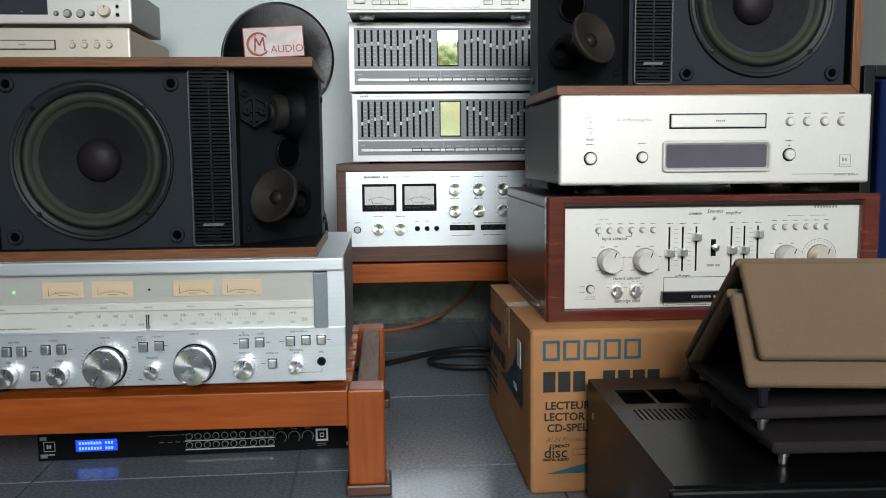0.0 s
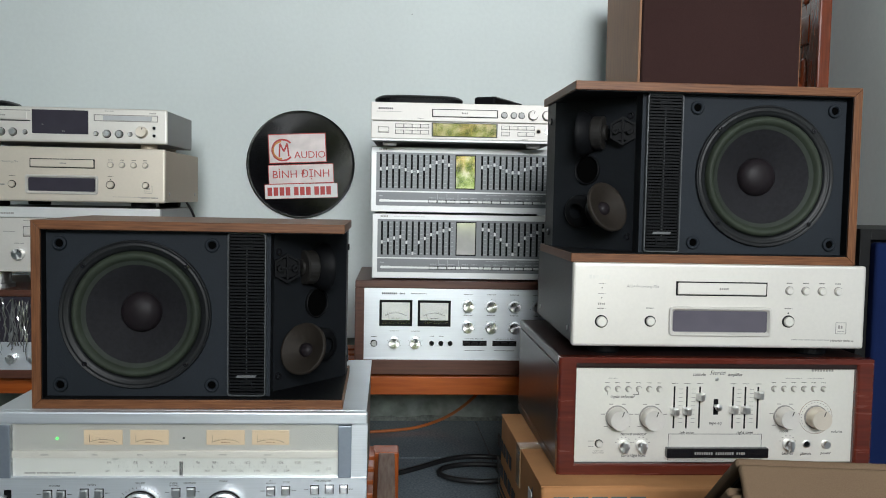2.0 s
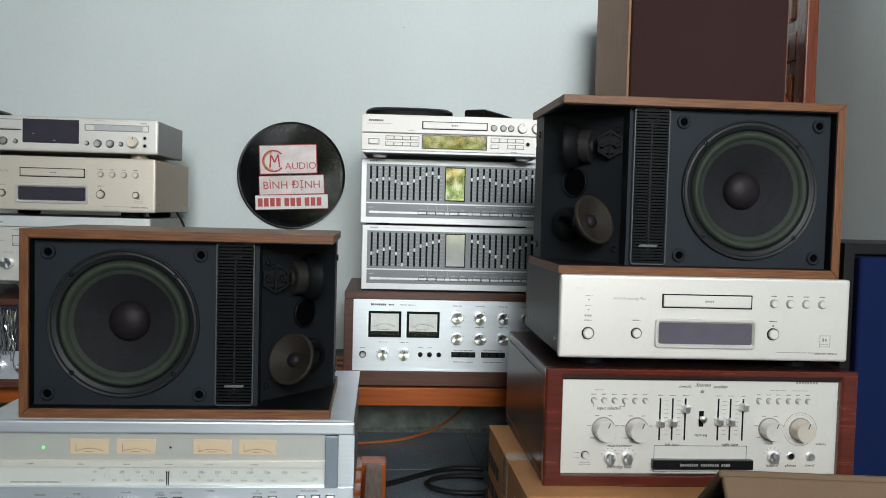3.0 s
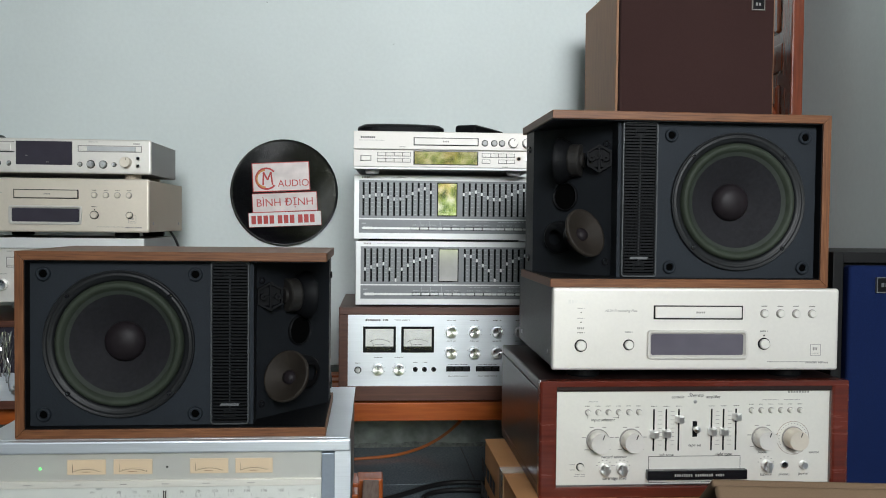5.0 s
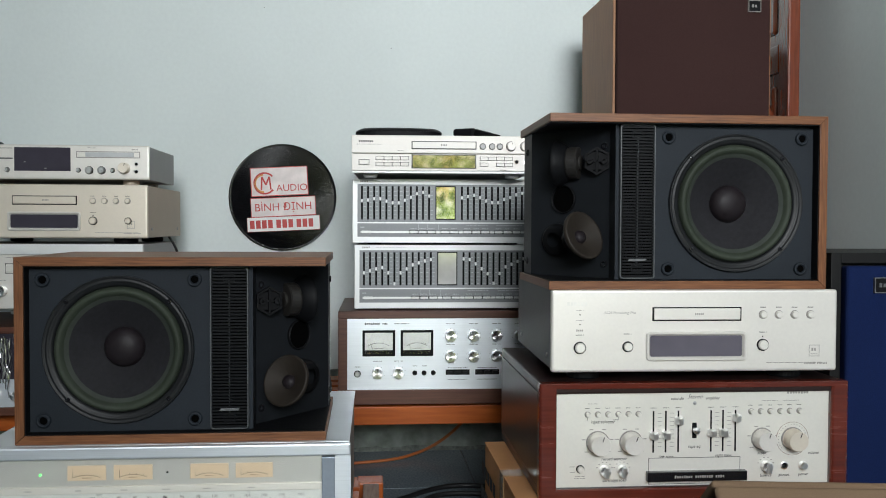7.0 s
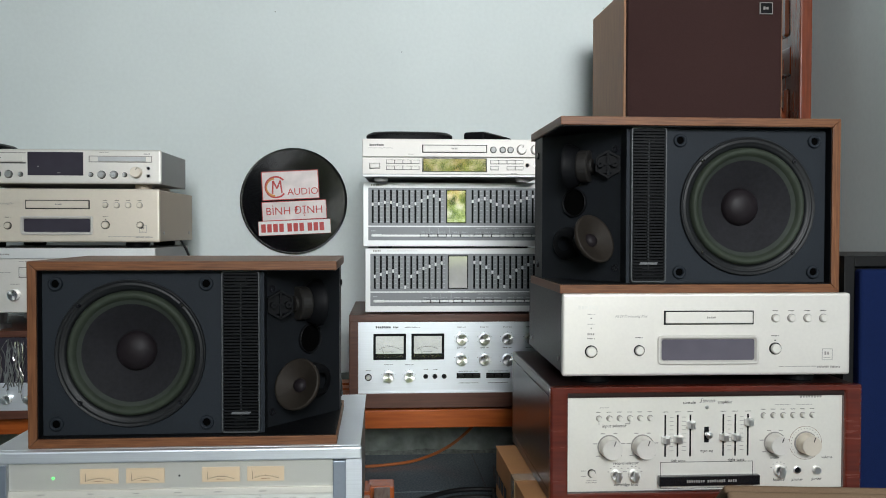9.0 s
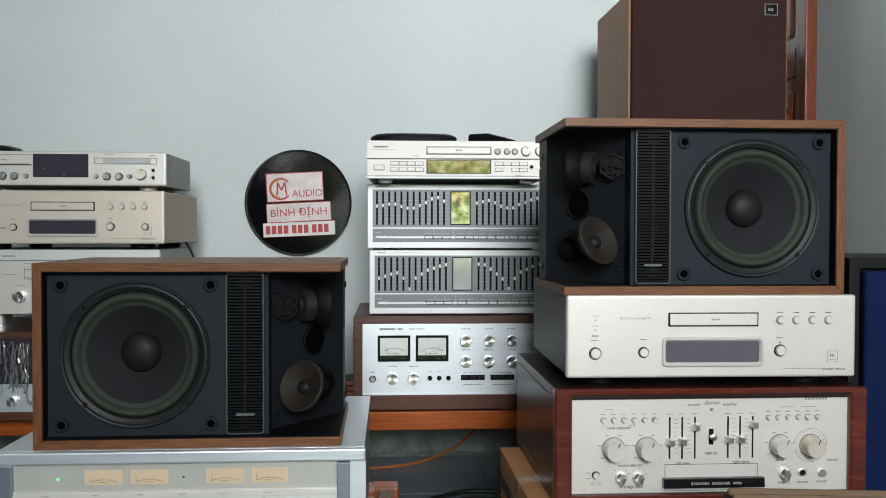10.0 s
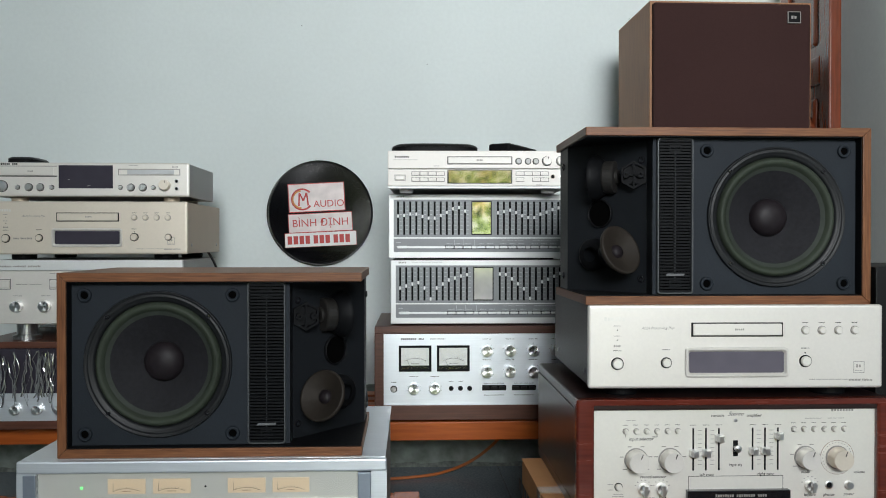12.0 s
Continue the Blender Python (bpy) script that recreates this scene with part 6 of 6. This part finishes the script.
# ---- record with cards on the wall ----
def wall_record():
    R = 0.1475
    r = thing("vinyl_record", in_room(0.0, -0.006, 0.716), "black vinyl record with three paper cards, hung on the wall", "record")
    prof = [(0, 0), (R, 0), (R + 0.0005, 0.0012), (R, 0.0024), (R - 0.004, 0.0022)]
    q = R - 0.005
    while q > 0.055:
        prof += [(q, 0.0021), (q - 0.0006, 0.0016), (q - 0.0012, 0.0021)]
        q -= 0.0024
    prof += [(0.05, 0.002), (0.049, 0.0022), (0, 0.0022)]
    part("disc", lathe(prof, front(0, 0, 0), 96), VINYL, r, "grooved black vinyl", False)
    Y = -0.0035
    for nm, x, z, w, h, mat in (("logo_card", -0.009, 0.0445, 0.157, 0.080, PINKPAPER), ("name_card", 0.002, -0.0255, 0.178, 0.053, PINKPAPER), ("number_card", 0.003, -0.0725, 0.199, 0.040, PAPER)):
        cd = part(nm, block(-w / 2, w / 2, -0.0008, 0, -h / 2, h / 2, 0.0003), mat, r, "white paper card with red print")
        y = Y - (0.001 if nm == "name_card" else 0.002 if nm == "number_card" else 0)
        cd.matrix_local = pose(x, y, z, 0, -3.0 if nm != "number_card" else -2.6, 0)
        if nm == "logo_card":
            edge = frame_strip(-w / 2, w / 2, -h / 2, h / 2, -0.0012, -0.0008, 0.0022)
            part("card_border", edge, REDINK, cd)
            arc_strip(cd, "emblem_ring", -0.040, -0.004, 0.026, 0.031, 40, 320, -0.0012, REDINK, 40)
            arc_strip(cd, "emblem_ring", -0.043, -0.004, 0.021, 0.026, 90, 270, -0.0012, AMBERINK, 40)
            zz = bmesh.new()
            for a, b in (((-0.050, -0.022), (-0.047, 0.014)), ((-0.047, 0.014), (-0.037, -0.008)), ((-0.037, -0.008), (-0.027, 0.014)), ((-0.027, 0.014), (-0.024, -0.022))):
                d = Vector((b[0] - a[0], 0, b[1] - a[1]))
                nrm = Vector((d.z, 0, -d.x)).normalized() * 0.0022
                pa, pb = Vector((a[0], -0.0014, a[1])), Vector((b[0], -0.0014, b[1]))
                zz.faces.new([zz.verts.new(v) for v in (pa + nrm, pb + nrm, pb - nrm, pa - nrm)])
            part("emblem_zigzag", zz, REDINK, cd)
            bm = bmesh.new()
            add_words(bm, "AUDIO", 0.0270, 0.0335, -0.0195, -0.0012)
            part("lettering", bm, REDINK, cd, "red lettering")
        elif nm == "name_card":
            part("card_border", frame_strip(-w / 2, w / 2, -h / 2, h / 2, -0.0012, -0.0008, 0.0016), REDINK, cd)
            bm = bmesh.new()
            add_words(bm, "BÌNH ĐỊNH", 0.0300, 0.0, -0.001, -0.0012)
            part("lettering", bm, REDINK, cd, "red lettering")
        else:
            part("card_border", frame_strip(-w / 2, w / 2, -h / 2, h / 2, -0.0012, -0.0008, 0.0008), REDINK, cd)
            tb = bmesh.new()
            for k in range(10):
                x0 = -0.092 + 0.0165 * k + (0.006 if k > 3 else 0) + (0.006 if k > 6 else 0)
                add_box(tb, x0, x0 + 0.0125, -0.0012, -0.0008, -0.0115, 0.0115)
            tagged(part("red_print", tb, REDINK, cd), kind="stuff")
    return r


wall_record()


# ---- tall speakers and the carved door leaf ----
def monitor(m, W, H, D, cloth, side, border, label, badge_side):
    s = thing("monitor_speaker", m, label, "speaker")
    T = 0.018
    part("cabinet_side", block(0, T, 0.0, D, 0, H, 0.001), side, s)
    part("cabinet_side", block(W - T, W, 0.0, D, 0, H, 0.001), side, s)
    part("cabinet_top", block(T, W - T, 0.0, D, H - T, H, 0.001), side, s)
    part("cabinet_base", block(T, W - T, 0.0, D, 0, T, 0.001), side, s)
    part("cabinet_back", block(T, W - T, D - 0.02, D - 0.002, T, H - T), BLACK, s)
    part("grille", block(border, W - border, -0.012, 0.012, border, H - border, 0.006, 3), cloth, s, "woven cloth grille")
    part("baffle", block(T, W - T, 0.012, 0.03, T, H - T), BLACK, s)
    bx, bz = (W - border - 0.041 if badge_side > 0 else border + 0.060, H - border - 0.032)
    b = part("badge", block(bx - 0.0145, bx + 0.0145, -0.0165, -0.0115, bz - 0.0125, bz + 0.0125, 0.001), BLACK, s, "small dark badge with a bright rim")
    part("badge_rim", frame_strip(bx - 0.015, bx + 0.015, bz - 0.013, bz + 0.013, -0.0172, -0.012, 0.0014), GREYINK if badge_side > 0 else NAMEGREY, b)
    bars(b, [(bx, bz, 0.014, 0.007)], GREYINK if badge_side > 0 else NAMEGREY, -0.0166, "badge_print")
    return s


monitor(pose(0.4645, 2.0, 0.585, 0, 0, 3.4), 0.374, 0.598, 0.275, BROWNCLOTH, PALEWALNUT, 0.0055, "tall walnut monitor speaker with dark brown cloth grille", 1)
st = thing("speaker_stand", pose(0.47, 2.01, 0, 0, 0, 3.4), "plain dark wooden stand under the walnut monitor speaker", "stand")
part("stand_top", block(0, 0.345, 0, 0.26, 0.558, 0.585, 0.002), DARKSIDE, st)
for x in (0.01, 0.30):
    for y in (0.01, 0.22):
        part("leg", block(x, x + 0.03, y, y + 0.03, 0, 0.558, 0.002), DARKSIDE, st)
monitor(pose(0.717, 1.472, 0.0, 0, 0, 1.5), 0.30, 0.596, 0.27, BLUECLOTH, BLACKSTEEL, 0.022, "black floor speaker with navy-blue cloth grille", -1)


def carved_leaf(m):
    """A carved hardwood door leaf seen from its edge: stiles, rails and raised panels, one with an arched top."""
    H, W, T = 1.95, 0.30, 0.03
    d = thing("carved_door_leaf", m, "carved glossy red hardwood door leaf standing against the wall", "door")
    for y in (0, W - 0.055):
        part("stile", block(-T / 2, T / 2, y, y + 0.055, 0, H, 0.004), CARVED, d)
    for z in (0, 0.52, 1.03, 1.42, H - 0.07):
        part("rail", block(-T / 2, T / 2, 0.055, W - 0.055, z, z + 0.07, 0.004), CARVED, d)
    for z0, z1 in ((0.07, 0.52), (0.59, 1.03), (1.10, 1.42), (1.49, H - 0.07)):
        p = part("panel", block(-0.006, 0.006, 0.055, W - 0.055, z0, z1), CARVED, d)
        part("raised_field", block(-0.013, 0.013, 0.085, W - 0.085, z0 + 0.03, z1 - 0.03, 0.009, 3), CARVED, p)
    # arched moulding on the second panel
    bm = bmesh.new()
    for r, x in ((0.118, -0.016), (0.095, -0.019)):
        pts = []
        for k in range(17):
            a = math.pi * k / 16
            pts.append(Vector((x, 0.15 + 0.8 * r * math.cos(a), 0.80 + 1.35 * r * math.sin(a))))
        for p0, p1 in zip(pts, pts[1:]):
            c = (p0 + p1) / 2
            b = block(-0.005, 0.005, -(p1 - p0).length / 2 - 0.002, (p1 - p0).length / 2 + 0.002, -0.006, 0.006, 0.003)
            b.transform(Matrix.Translation(c) @ pose(0, 0, 0, math.degrees(math.atan2((p1 - p0).z, (p1 - p0).y)), 0, 0))
            me = bpy.data.meshes.new("tmp")
            b.to_mesh(me)
            b.free()
            bm.from_mesh(me)
            bpy.data.meshes.remove(me)
    part("arch_moulding", bm, CARVED, d)
    return d


carved_leaf(pose(0.945, 2.135, 0, 0, 0, 1.0))

# ---- cables ----
cable("orange_cable", [(0.21, 2.44, 0.22), (0.18, 2.43, 0.125), (0.135, 2.425, 0.072), (0.072, 2.415, 0.028), (0.01, 2.39, 0.008), (-0.067, 2.33, 0.005), (-0.3, 2.30, 0.005)], 0.0042, ORANGECABLE, "orange cable hanging from the table to the floor")
loop = []
for k in range(15):
    a = radians(20 + 330 * k / 14)
    loop.append((0.135 + 0.10 * math.cos(a), 1.99 + 0.068 * math.sin(a), 0.006 + 0.0004 * k))
cable("black_cable", [(-0.40, 1.88, 0.006), (-0.20, 1.90, 0.006), (-0.05, 1.975, 0.006), (0.04, 2.085, 0.006), (0.12, 2.13, 0.007), (0.24, 2.10, 0.007)] + loop + [(0.32, 1.98, 0.006), (0.44, 1.95, 0.006)], 0.006, BLACKCABLE, "black cable coiled on the tiled floor")
cable("speaker_wire", [(-0.20, 1.572, 0.40), (-0.165, 1.64, 0.40), (-0.148, 1.71, 0.36), (-0.155, 1.76, 0.27), (-0.19, 1.80, 0.12), (-0.22, 1.82, 0.02), (-0.30, 1.83, 0.005)], 0.004, BLACKCABLE, "black wire hanging from the speaker's back to the floor")
cable("mains_cable", [(-0.60, 2.19, 0.62), (-0.575, 2.2, 0.585), (-0.565, 2.22, 0.52), (-0.57, 2.24, 0.40), (-0.58, 2.22, 0.226)], 0.003, BLACKCABLE, "black mains cable hanging behind the gold player")

# ---- floor tiles ----
S = 0.377
tile = block(0.0012, S - 0.0012, 0.0012, S - 0.0012, -0.010, 0.0, 0.001, 1)
tm = bpy.data.meshes.new("tile")
tile.to_mesh(tm)
tile.free()
tm.materials.append(TILE)
grid = pose(-0.164, 1.356, 0, 0, 0, 3.4)
for i in range(-7, 6):
    for j in range(-11, 4):
        c = grid @ Vector(((i + 0.5) * S, (j + 0.5) * S, 0))
        if -2.9 < c.x < 1.4 and c.y < 2.75:
            t = new("tile", tm)
            t.matrix_world = grid @ pose(i * S, j * S, 0)
            t.parent = floor
            t.matrix_parent_inverse = floor.matrix_world.inverted()
